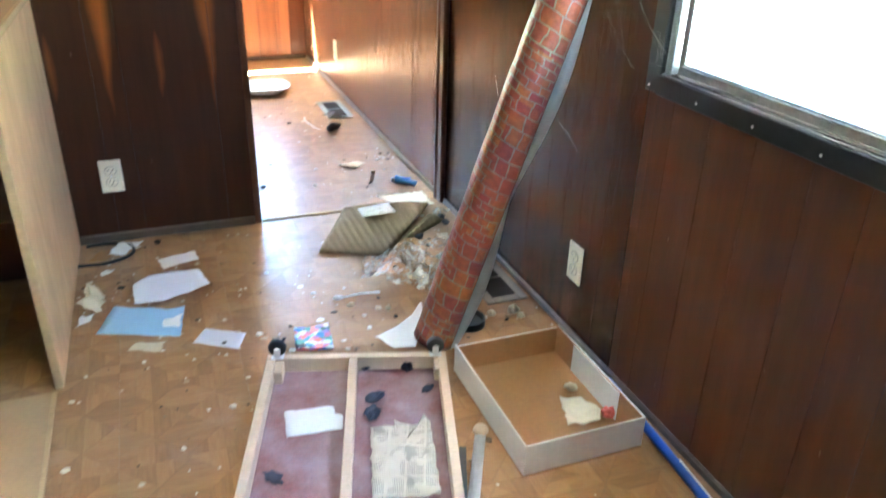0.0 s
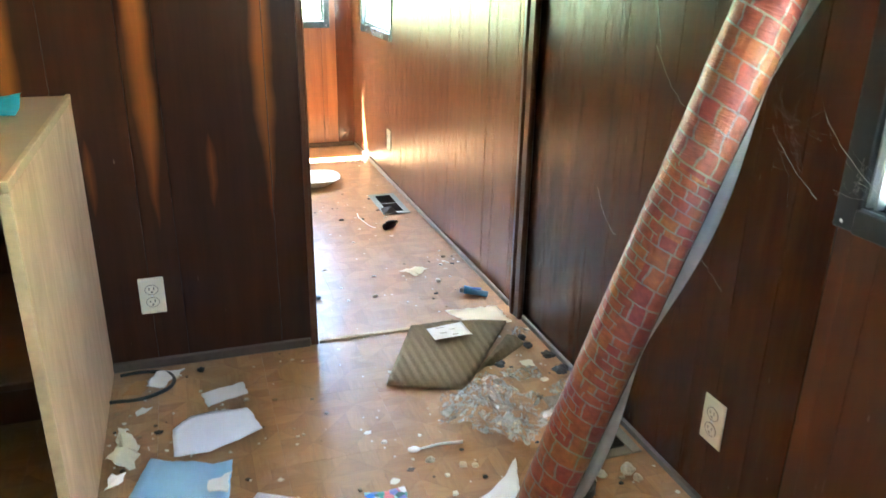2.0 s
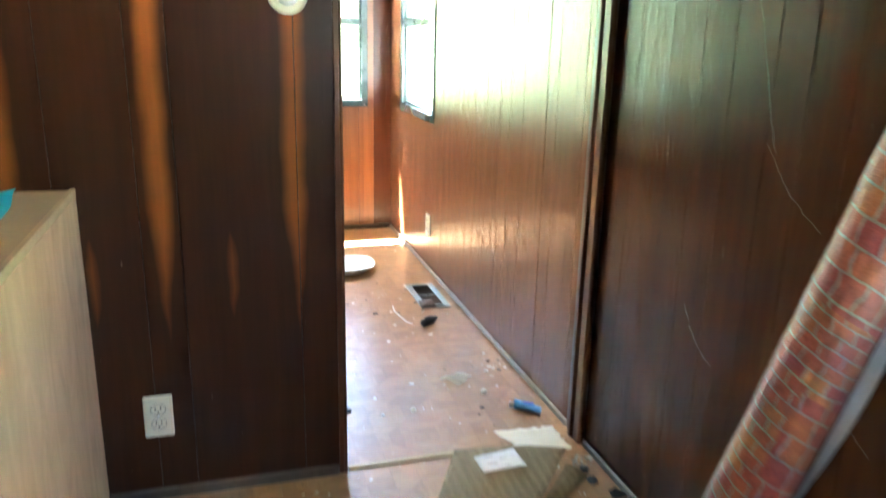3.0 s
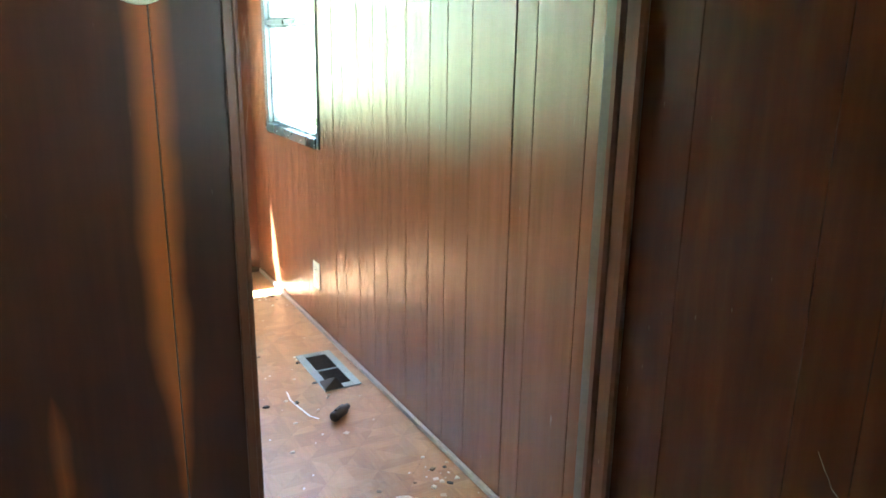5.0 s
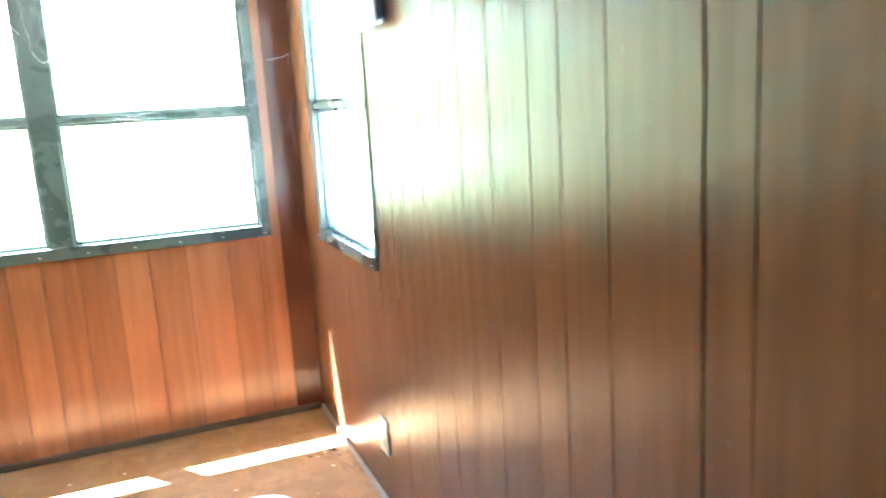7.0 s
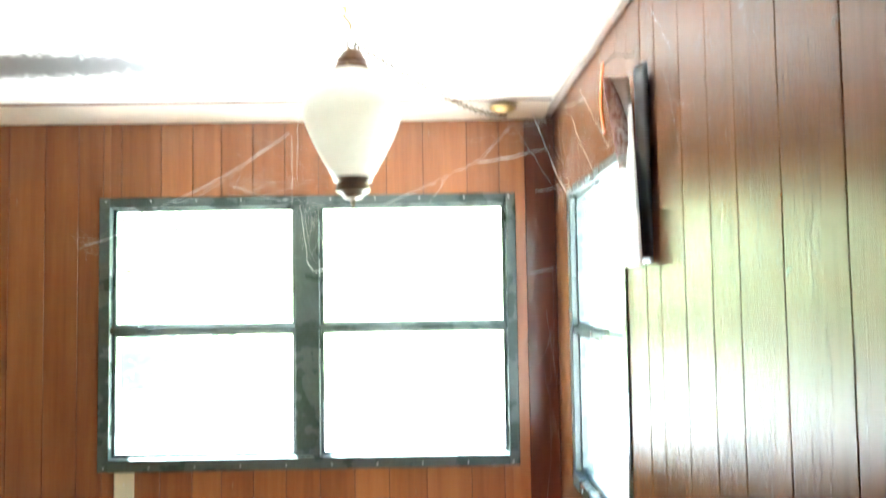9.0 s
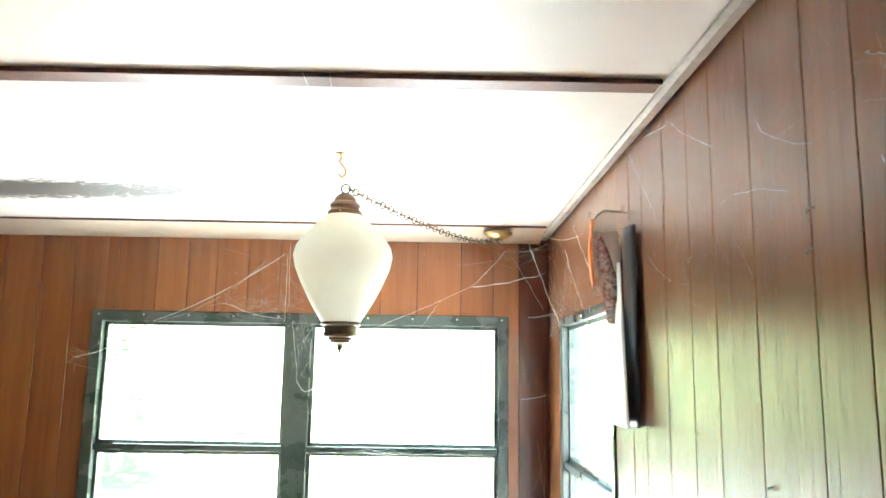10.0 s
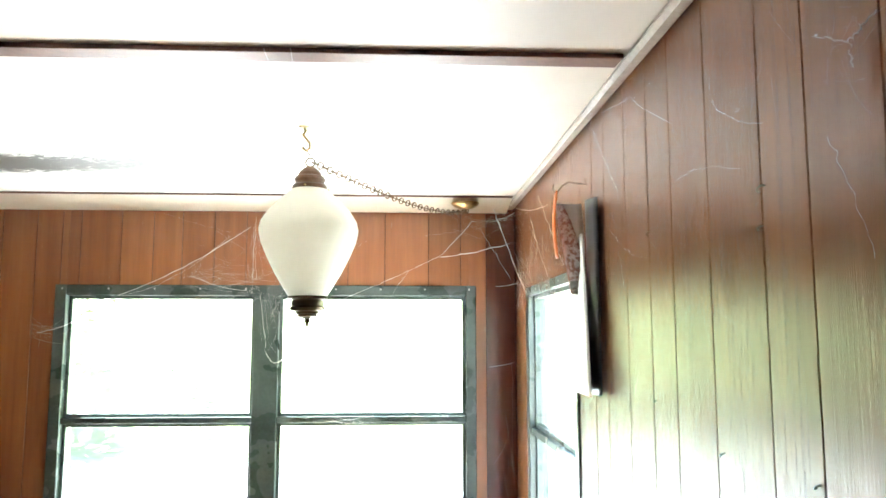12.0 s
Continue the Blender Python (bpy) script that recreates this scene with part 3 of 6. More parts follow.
def dusty(name, base, dust, amount, scale):
    """A board under an uneven film of pale dust."""
    n = Nodes(name)
    v = n.coords(shift=False)
    f = n.ramp(n.noise(v, scale, 6, 0.65), (0.36, (0, 0, 0)), (0.64, (1, 1, 1)))
    fine = n.noise(v, 160.0, 3)
    col = n.mix(n.math("MULTIPLY", f, amount), n.ramp(fine, (0.3, shade(base, 0.8)), (0.7, shade(base, 1.2))), dust)
    n.bump(fine, 0.2, 0.001)
    return n.finish(col, 0.6)


def newsprint():
    """Grey columns of unreadable print on yellowed paper."""
    n = Nodes("yellowed_newsprint")
    v = n.coords(shift=False)
    rot = n.add("Mapping")
    n.link(v, rot.inputs["Vector"])
    rot.inputs["Rotation"].default_value = (0, 0, radians(20))
    sep = n.add("SeparateXYZ")
    n.link(rot.outputs[0], sep.inputs[0])
    row = n.math("GREATER_THAN", n.math("FRACT", n.math("MULTIPLY", sep.outputs[0], 260.0)), 0.55)
    col_gap = n.math("GREATER_THAN", n.math("FRACT", n.math("MULTIPLY_ADD", sep.outputs[1], 19.0, 0.3)), 0.10)
    gap2 = n.math("GREATER_THAN", n.math("FRACT", n.math("MULTIPLY", sep.outputs[0], 24.0)), 0.16)
    block = n.ramp(n.noise(rot.outputs[0], 22.0, 1), (0.46, (0.15, 0.15, 0.15)), (0.50, (1, 1, 1)))
    ink = n.math("MULTIPLY", n.math("MULTIPLY", row, n.math("MULTIPLY", col_gap, gap2)), block)
    pict = n.ramp(n.noise(rot.outputs[0], 14.0, 2), (0.60, (0, 0, 0)), (0.63, (1, 1, 1)))
    base = n.ramp(n.noise(v, 12.0, 4), (0.3, (0.56, 0.47, 0.33)), (0.7, (0.70, 0.62, 0.47)))
    ink2 = n.math("MAXIMUM", n.math("MULTIPLY", ink, 0.55), n.math("MULTIPLY", pict, 0.5))
    return n.finish(n.mix(ink2, base, (0.12, 0.11, 0.10)), 0.8)


M_MAROON = dusty("maroon_dusty_board", (0.25, 0.088, 0.076), (0.44, 0.38, 0.39), 0.5, 7.0)
M_NEWS = newsprint()
M_RUBBER = plain("black_rubber", (0.03, 0.028, 0.027), 0.6)
M_STEEL = plain("dull_steel", (0.66, 0.67, 0.67), 0.4, 0.9)
M_DARKRAG = plain("navy_rag", (0.05, 0.055, 0.08), 0.85, vary=0.4)
M_PAPER = plain("white_paper", (0.82, 0.82, 0.82), 0.7, vary=0.05)
M_LILAC = plain("bluish_white_paper", (0.74, 0.76, 0.86), 0.65, vary=0.05)
M_BLUEP = plain("pale_blue_paper", (0.36, 0.58, 0.78), 0.65, vary=0.08)
M_OLDP = plain("yellowed_paper", (0.68, 0.60, 0.44), 0.75, vary=0.18)
M_CREAMP = plain("cream_paper", (0.80, 0.75, 0.62), 0.7, vary=0.08)
M_TEAL = plain("teal_paper", (0.05, 0.42, 0.50), 0.6)
M_FOAM = plain("crumbling_cream_foam", (0.72, 0.64, 0.47), 0.85, vary=0.2, bump=0.5)
M_BRASS = plain("aged_brass", (0.50, 0.34, 0.14), 0.35, 0.9, 0.4)
M_BRONZE = plain("brown_turned_wood_cap", (0.17, 0.085, 0.045), 0.4, vary=0.4)
M_DBRASS = plain("dark_tarnished_brass", (0.16, 0.125, 0.075), 0.4, 0.7, 0.4)
M_CHAIN = plain("dark_tarnished_chain", (0.14, 0.09, 0.045), 0.5, 0.4, 0.4)
M_ORANGE = plain("orange_plastic", (0.85, 0.22, 0.04), 0.4)
M_BLUEPL = plain("blue_plastic", (0.02, 0.10, 0.55), 0.35)
M_LBLUE = plain("light_blue_plastic", (0.10, 0.35, 0.70), 0.35)
M_REG = plain("galvanised_register", (0.30, 0.33, 0.31), 0.55, 0.5, 0.35)
M_REGD = plain("brown_painted_register", (0.26, 0.22, 0.17), 0.5, 0.3, 0.3)
M_LOUVRE = plain("dark_brown_louvre", (0.060, 0.045, 0.034), 0.6, 0.2, 0.4)
M_CABLE = plain("black_cable_sheath", (0.02, 0.02, 0.022), 0.45)
M_BAR = plain("faded_print", (0.30, 0.28, 0.25), 0.8)
M_RED = plain("faded_red_plastic", (0.75, 0.14, 0.10), 0.5)
M_JAR = plain("grey_metal_lid", (0.10, 0.10, 0.095), 0.4, 0.6)


def fabric():
    n = Nodes("ribbed_olive_brown_fabric")
    v = n.coords((1, 1, 1), shift=False)
    w = n.add("TexWave", Scale=12.0, Distortion=0.8, Detail=2.0)
    n.link(n.coords((1, -0.60, 0.2), shift=False), w.inputs["Vector"])
    weave = n.noise(v, 260.0, 2)
    f = n.math("ADD", n.math("MULTIPLY", w.outputs["Fac"], 0.07), n.math("MULTIPLY", weave, 0.88))
    col = n.ramp(f, (0.2, (0.15, 0.11, 0.06)), (0.8, (0.36, 0.28, 0.17)))
    n.bump(n.math("ADD", w.outputs["Fac"], n.math("MULTIPLY", weave, 0.5)), 0.38, 0.006)
    return n.finish(col, 0.9, spec=0.2)


def brick_paper():
    """Brick-print vinyl on a roll, under stretched clear film."""
    n = Nodes("red_brick_print_under_clear_film")
    tc = n.add("TexCoord")
    sep = n.add("SeparateXYZ")
    n.link(tc.outputs["Object"], sep.inputs[0])
    ang = n.math("ARCTAN2", sep.outputs[1], sep.outputs[0])
    cb = n.add("CombineXYZ")
    n.link(n.math("ADD", n.math("MULTIPLY", ang, 0.05), 0.5), cb.inputs[0])
    n.link(n.math("ADD", sep.outputs[2], n.math("MULTIPLY", ang, 0.012)), cb.inputs[1])
    br = n.t.nodes.new("ShaderNodeTexBrick")
    br.offset = 0.5
    br.squash = 0.62
    br.squash_frequency = 2
    for k, val in (("Scale", 1.0), ("Mortar Size", 0.0022), ("Mortar Smooth", 0.3), ("Brick Width", 0.050), ("Row Height", 0.040)):
        br.inputs[k].default_value = val
    br.inputs["Color1"].default_value = (0.22, 0.030, 0.027, 1)
    br.inputs["Color2"].default_value = (0.30, 0.085, 0.026, 1)
    br.inputs["Mortar"].default_value = (0.225, 0.165, 0.145, 1)
    wob = n.noise(cb.outputs[0], 13.0, 3)
    vm = n.t.nodes.new("ShaderNodeVectorMath")
    vm.operation = "MULTIPLY_ADD"
    n.link(wob, vm.inputs[0])
    vm.inputs[1].default_value = (0.024, 0.014, 0)
    n.link(cb.outputs[0], vm.inputs[2])
    n.link(vm.outputs[0], br.inputs["Vector"])
    # some courses are split into small headers
    small = n.t.nodes.new("ShaderNodeTexBrick")
    small.offset = 0.5
    for k, val in (("Scale", 1.0), ("Mortar Size", 0.0017), ("Mortar Smooth", 0.3), ("Brick Width", 0.032), ("Row Height", 0.020)):
        small.inputs[k].default_value = val
    for k in ("Color1", "Color2", "Mortar"):
        small.inputs[k].default_value = br.inputs[k].default_value
    n.link(vm.outputs[0], small.inputs["Vector"])
    course = n.math("FLOOR", n.math("DIVIDE", n.math("ADD", sep.outputs[2], n.math("MULTIPLY", ang, 0.012)), 0.123))
    across = n.math("FLOOR", n.math("MULTIPLY", n.math("ADD", ang, 3.14159), 0.95493))
    pick = n.t.nodes.new("ShaderNodeTexWhiteNoise")
    pick.noise_dimensions = "2D"
    cell = n.add("CombineXYZ")
    n.link(course, cell.inputs[0])
    n.link(across, cell.inputs[1])
    n.link(cell.outputs[0], pick.inputs["Vector"])
    base = n.mix(n.math("GREATER_THAN", pick.outputs["Value"], 0.72), br.outputs["Color"], small.outputs["Color"])
    mott = n.noise(cb.outputs[0], 70.0, 4)
    patch = n.noise(cb.outputs[0], 11.0, 3)
    col = n.mix(0.6, base, n.ramp(mott, (0.3, (0.45, 0.4, 0.4)), (0.7, (1.3, 1.2, 1.15))), "MULTIPLY")
    col = n.mix(n.ramp(patch, (0.42, (0, 0, 0)), (0.60, (0.5, 0.5, 0.5))), col, n.mix(1.0, col, (1.25, 1.9, 1.0), "MULTIPLY"))
    streak = n.noise(n.coords((30, 30, 5), shift=False), 1.0, 5, 0.7, 1.0)
    folds = n.noise(n.coords((16, 16, 95), shift=False), 1.0, 5, 0.65, 1.5)
    n.bump(n.math("ADD", streak, n.math("MULTIPLY", folds, 1.0)), 0.75, 0.004)
    n.link(n.b.inputs["Normal"].links[0].from_socket, n.b.inputs["Coat Normal"])
    n.b.inputs["Coat Weight"].default_value = 0.55
    n.b.inputs["Coat Roughness"].default_value = 0.09
    return n.finish(col, 0.5, spec=0.3)


def clear_film():
    n = Nodes("crinkled_clear_film")
    n.t.nodes.remove(n.b)
    tr = n.add("BsdfTransparent")
    tr.inputs[0].default_value = (0.95, 0.94, 0.90, 1)
    gl = n.add("BsdfGlossy", Roughness=0.14)
    df = n.add("BsdfDiffuse")
    df.inputs[0].default_value = (0.8, 0.78, 0.72, 1)
    bp = n.add("Bump", Strength=0.6, Distance=0.006)
    n.link(n.noise(n.coords(shift=False), 42.0, 4, 0.65, 1.2), bp.inputs["Height"])
    n.link(bp.outputs[0], gl.inputs["Normal"])
    m1 = n.add("MixShader")
    m1.inputs[0].default_value = 0.62
    n.link(gl.outputs[0], m1.inputs[1])
    n.link(df.outputs[0], m1.inputs[2])
    m2 = n.add("MixShader")
    crease = n.noise(n.coords(shift=False), 24.0, 5, 0.7, 2.0)
    n.link(n.ramp(crease, (0.43, (0.10, 0.10, 0.10)), (0.60, (0.85, 0.85, 0.85))), m2.inputs[0])
    n.link(tr.outputs[0], m2.inputs[1])
    n.link(m1.outputs[0], m2.inputs[2])
    n.link(m2.outputs[0], n.t.nodes["Material Output"].inputs[0])
    return n.mat


def milk_glass():
    n = Nodes("white_opal_glass")
    tl = n.add("BsdfTranslucent")
    tl.inputs[0].default_value = (0.95, 0.94, 0.90, 1)
    mx = n.add("MixShader")
    mx.inputs[0].default_value = 0.65
    dust = n.noise(n.coords(shift=False), 9.0, 4)
    n.finish(n.ramp(dust, (0.3, (0.84, 0.82, 0.76)), (0.7, (0.90, 0.89, 0.85))), 0.28)
    n.link(n.b.outputs[0], mx.inputs[1])
    n.link(tl.outputs[0], mx.inputs[2])
    n.link(mx.outputs[0], n.t.nodes["Material Output"].inputs[0])
    return n.mat


def magazine_print():
    n = Nodes("bright_printed_cover")
    v = n.coords((9, 9, 9), shift=False)
    vo = n.t.nodes.new("ShaderNodeTexVoronoi")
    vo.inputs["Scale"].default_value = 6.0
    n.link(v, vo.inputs["Vector"])
    sep = n.add("SeparateColor")
    n.link(vo.outputs["Color"], sep.inputs[0])
    col = n.ramp(sep.outputs[0], (0.1, (0.05, 0.22, 0.65)), (0.35, (0.65, 0.10, 0.10)), (0.55, (0.75, 0.70, 0.75)), (0.8, (0.10, 0.5, 0.45)), (0.95, (0.02, 0.02, 0.05)))
    return n.finish(col, 0.3)


M_FABRIC, M_BRICKP, M_FILM, M_OPAL, M_MAG = fabric(), brick_paper(), clear_film(), milk_glass(), magazine_print()


# ---- kinds of things ----
M_GAP = plain("shaded_cream_plastic", (0.34, 0.30, 0.21), 0.6, vary=0.1)


def outlet(name, m, label, face=True, slots=None):
    """A duplex wall socket; local x runs across the plate, z up, y out of the wall."""
    root = tagged(new(name), label, "wall outlet", "wall outlets")
    root.matrix_basis = m
    part("cover_plate", boxes((-0.036, 0.036, 0.0, 0.006, -0.058, 0.058), bevel=0.003), M_CREAM, root)
    if face:
        for s in (-1, 1):
            b = lathe([(0.0, 0.0085), (0.0155, 0.0082), (0.017, 0.006)], 18)
            b.transform(Matrix.Translation((0, 0, s * 0.020)) @ pose(0, 0, 0, -90) @ Matrix.Diagonal((1, 0.85, 1, 1)))
            ring = lathe([(0.0175, 0.0075), (0.0195, 0.0075), (0.0195, 0.0062), (0.0175, 0.0062), (0.0175, 0.0075)], 18)
            ring.transform(Matrix.Translation((0, 0, s * 0.020)) @ pose(0, 0, 0, -90) @ Matrix.Diagonal((1, 0.85, 1, 1)))
            part("gap", ring, M_GAP, root, "dark gap round the receptacle")
            r = part("receptacle", b, M_CREAM, root)
            part("slot", boxes((-0.0080, -0.0050, 0.0078, 0.0094, s * 0.020, s * 0.020 + 0.008), (0.0050, 0.0080, 0.0078, 0.0094, s * 0.020, s * 0.020 + 0.007), (-0.0028, 0.0028, 0.0078, 0.0094, s * 0.020 - 0.009, s * 0.020 - 0.0045)), slots or M_SLOT, r)
    b = lathe([(0.0, 0.0075), (0.003, 0.007), (0.0033, 0.006)], 10)
    b.transform(pose(0, 0, 0, -90))
    part("screw", b, M_SCREW, root)
    return root


ON_RIGHT = pose(0, 0, 0, 0, 0, 90)
outlet("wall_outlet", Matrix.Translation((-0.0042, -1.044, 0.229)) @ ON_RIGHT, "cream plastic duplex outlet on dark panelling", True, M_GAP)
outlet("wall_outlet", Matrix.Translation((-0.0042, 1.815, 0.240)) @ ON_RIGHT, "cream plastic outlet below the side window")
FRONT = pose(0, 0, 0, 0, 0, 180)
outlet("wall_outlet", Matrix.Translation((-1.2145, -0.0002, 0.2395)) @ FRONT, "cream duplex outlet beside the cabinet")
outlet("wall_outlet", Matrix.Translation((-1.557, YE - 0.0042, 0.725)) @ FRONT, "cream outlet under the corner of the double window", False)


def round_chime():
    root = thing("smoke_alarm", (-0.853, -0.0002, 1.284), "round cream wall alarm with a clear centre dome", "alarm")
    b = lathe([(0.047, 0.0), (0.047, 0.006), (0.043, 0.013), (0.036, 0.015), (0.029, 0.010), (0.0, 0.009)], 40)
    b.transform(pose(0, 0, 0, 90))
    part("housing", b, M_CREAM, root, smooth=True)
    b = lathe([(0.027, 0.009), (0.025, 0.016), (0.016, 0.021), (0.0, 0.023)], 32)
    b.transform(pose(0, 0, 0, 90))
    part("dome", b, plain("frosted_clear_plastic", (0.75, 0.74, 0.68), 0.12, vary=0.05), root, "frosted clear dome", smooth=True)


round_chime()


def base_cabinet():
    root = thing("cabinet", (-1.36, -0.44, 0), "open bare plywood base cabinet against the partition", "cabinet")
    o = Vector((1.36, 0.44, 0))

    def bx(name, x0, x1, y0, y1, z0, z1, material, label="", bev=0.0015):
        part(name, boxes((x0 + o.x, x1 + o.x, y0 + o.y, y1 + o.y, z0, z1), bevel=bev), material, root, label)

    bx("side_panel", -1.370, -1.350, -0.866, -0.006, 0.0, 0.822, M_PLY, "pale birch plywood side")
    bx("edge_band", -1.3705, -1.3495, -0.8695, -0.8662, 0.0, 0.822, M_PLYEDGE)
    bx("side_panel", -2.02, -2.0, -0.866, -0.006, 0.0, 0.822, M_PLY)
    bx("back_panel", -2.0, -1.3705, -0.215, -0.205, 0.0, 0.822, M_INSIDE, "dark brown inner back")
    bx("shelf", -2.0, -1.3705, -0.80, -0.216, 0.42, 0.436, M_INSIDE)
    bx("top", -2.02, -1.362, -0.866, -0.006, 0.8225, 0.838, M_HARD, "dull brown top board")
    bx("front_strip", -1.3615, -1.349, -0.868, -0.006, 0.8225, 0.842, M_PLYEDGE, "pale worn edge strip")


base_cabinet()
hb = thing("hardboard_sheet", (-1.66, -1.4, 0.0), "tan hardboard sheet lying flat on the floor", "board")
part("sheet", boxes((-0.30, 0.285, -0.55, 0.515, 0.0005, 0.006), bevel=0.001), M_HARD, hb)
part("edge_strip", boxes((0.2855, 0.295, -0.55, 0.515, 0.0005, 0.007), bevel=0.001), M_PLYEDGE, hb, "pale edge strip")


def card_tray():
    root = thing("cardboard_tray", (-0.238, -1.327, 0.0), "shallow cardboard tray, white outside and brown inside", "box")
    X, Y, Z, t = 0.153, 0.209, 0.088, 0.004
    part("bottom", boxes((-X, X, -Y, Y, 0.001, 0.005)), M_BROWNCARD, root)
    for nm, d, e in (("side", (-X, -X + t, -Y, Y, 0.0052, Z), (-X + t, -X + t + 0.002, -Y + t, Y - t, 0.0052, Z - 0.001)),
                     ("side", (X - t, X, -Y, Y, 0.0052, Z), (X - t - 0.002, X - t, -Y + t, Y - t, 0.0052, Z - 0.001)),
                     ("side", (-X + t, X - t, -Y, -Y + t, 0.0052, Z), (-X + t + 0.002, X - t - 0.002, -Y + t, -Y + t + 0.002, 0.0052, Z - 0.001)),
                     ("side", (-X + t, X - t, Y - t, Y, 0.0052, Z * 0.93), (-X + t + 0.002, X - t - 0.002, Y - t - 0.002, Y - t, 0.0052, Z * 0.93 - 0.001))):
        s = part(nm, boxes(d, bevel=0.001), M_WHITECARD, root, "white coated card")
        part("lining", boxes(e), M_BROWNCARD, s, "brown card lining")
    part("corner_flap", boxes((X - t - 0.0045, X - t - 0.0022, -Y + 0.10, Y - 0.10, 0.006, Z - 0.004)), M_WHITECARD, root, "white folded flap")
    return root


card_tray()


def sheet(name, outline, z, material, label, category="paper", wave=0.006, seed=1, lift=0.0, group="papers on the floor", torn=0.002, lines=0):
    """A loose sheet of any outline (plan points going round), buckled and creased, with its own thickness."""
    n = len(outline)
    cx = sum(c[0] for c in outline) / n
    cy = sum(c[1] for c in outline) / n
    root = thing(name, (cx, cy, z), label, category, group=group)
    rr = random.Random(seed)
    ring = []
    for k in range(n):
        p, q = Vector(outline[k]), Vector(outline[(k + 1) % n])
        m = max(2, int((q - p).length / 0.014))
        for i in range(m):
            c = p.lerp(q, i / m)
            j = torn if i else torn * 0.3
            ring.append(Vector((c.x - cx + rr.uniform(-j, j), c.y - cy + rr.uniform(-j, j), 0)))
    ang = rr.uniform(0, 3.14)
    far = max(p.length for p in ring)
    m = len(ring)

    def height(p):
        s = (p.x * math.cos(ang) + p.y * math.sin(ang)) / far
        h = wave * (0.55 + 0.6 * noise.noise(Vector((p.x * 15 + seed * 3.1, p.y * 15, seed)))) + wave * 0.5 * abs(s - 0.15) + lift * max(0.0, s - 0.3) ** 1.5
        return max(0.0008, h)

    b = bmesh.new()
    edges = []
    for t in (0.0, 0.0007):
        last = None
        for f in (1.0, 0.82, 0.62, 0.40, 0.18):
            vs = [b.verts.new((p.x * f, p.y * f, height(p * f) + t)) for p in ring]
            if last is None:
                edges.append(vs)
            else:
                for i in range(m):
                    b.faces.new((last[i], last[(i + 1) % m], vs[(i + 1) % m], vs[i]))
            last = vs
        mid = b.verts.new((0, 0, height(Vector((0, 0, 0))) + t))
        for i in range(m):
            b.faces.new((last[i], last[(i + 1) % m], mid))
    for i in range(m):
        b.faces.new((edges[0][i], edges[0][(i + 1) % m], edges[1][(i + 1) % m], edges[1][i]))
    part("page", b, material, root, smooth=True)
    xs = [p.x for p in ring]
    ys = [p.y for p in ring]
    for k in range(lines):
        v0 = min(ys) + (max(ys) - min(ys)) * (0.12 + 0.76 * k / max(1, lines - 1))
        w = max(xs) - min(xs)
        u0, u1 = (min(xs) + 0.2 * w, min(xs) + w * rr.uniform(0.36, 0.46)) if k % 2 else (min(xs) + 0.52 * w, min(xs) + w * rr.uniform(0.66, 0.76))
        part("print_line", boxes((u0, u1, v0, v0 + 0.0028, 0.0030 + wave, 0.0034 + wave)), M_BAR, root)
    return root


sheet("blue_paper", [(-1.283, -0.637), (-1.235, -0.488), (-1.089, -0.554), (-1.039, -0.551), (-1.062, -0.718)], 0.0, M_BLUEP, "pale blue paper sheet lying on the parquet", seed=2)
sheet("white_paper", [(-1.182, -0.397), (-1.137, -0.338), (-1.07, -0.332), (-0.986, -0.352), (-0.955, -0.459), (-1.099, -0.516), (-1.179, -0.519), (-1.181, -0.453)], 0.004, M_LILAC, "bluish white folded paper sheet on the floor", seed=3, wave=0.016, lift=0.012)
sheet("white_paper", [(-1.103, -0.212), (-1.04, -0.192), (-0.984, -0.185), (-0.975, -0.248), (-1.036, -0.267), (-1.089, -0.291)], 0.0, M_PAPER, "torn white printed slip on the floor", seed=4, torn=0.004)
sheet("white_paper", [(-1.031, -0.761), (-0.916, -0.832), (-0.885, -0.758), (-0.992, -0.695)], 0.0, M_LILAC, "small white card lying on the parquet", seed=5, wave=0.003, torn=0.001)
sheet("magazine", [(-0.768, -0.893), (-0.753, -0.776), (-0.700, -0.785), (-0.654, -0.780), (-0.668, -0.921)], 0.0, M_MAG, "small colourful glossy magazine on the floor", "magazine", seed=6)
sheet("white_paper", [(-0.545, -0.901), (-0.461, -0.863), (-0.366, -0.785), (-0.400, -0.90), (-0.452, -0.984), (-0.513, -0.976)], 0.0, M_PAPER, "white folded paper beside the brick roll", seed=7, wave=0.012, lift=0.02)
sheet("torn_paper", [(-0.262, 0.072), (-0.229, 0.076), (-0.068, 0.061), (-0.067, -0.078), (-0.156, -0.081), (-0.238, -0.060), (-0.226, 0.007)], 0.012, M_CREAMP, "torn yellowed paper at the doorway", seed=8, wave=0.012, torn=0.006, lines=0)
sheet("leaflet", [(-0.383, -0.093), (-0.255, -0.074), (-0.251, -0.168), (-0.379, -0.172)], 0.047, M_PAPER, "white printed leaflet on the folded mat", seed=9, wave=0.002, torn=0.0006, lines=5)
sheet("torn_paper", [(-0.314, 0.512), (-0.219, 0.534), (-0.186, 0.507), (-0.263, 0.437), (-0.275, 0.475)], 0.0, M_OLDP, "torn scrap of cream lining on the floor", seed=10, torn=0.007)
sheet("torn_paper", [(-1.255, -0.146), (-1.226, -0.066), (-1.144, -0.064), (-1.181, -0.117), (-1.216, -0.176)], 0.002, M_PAPER, "crumpled white scrap inside the cable loop", seed=12, wave=0.02, torn=0.006)
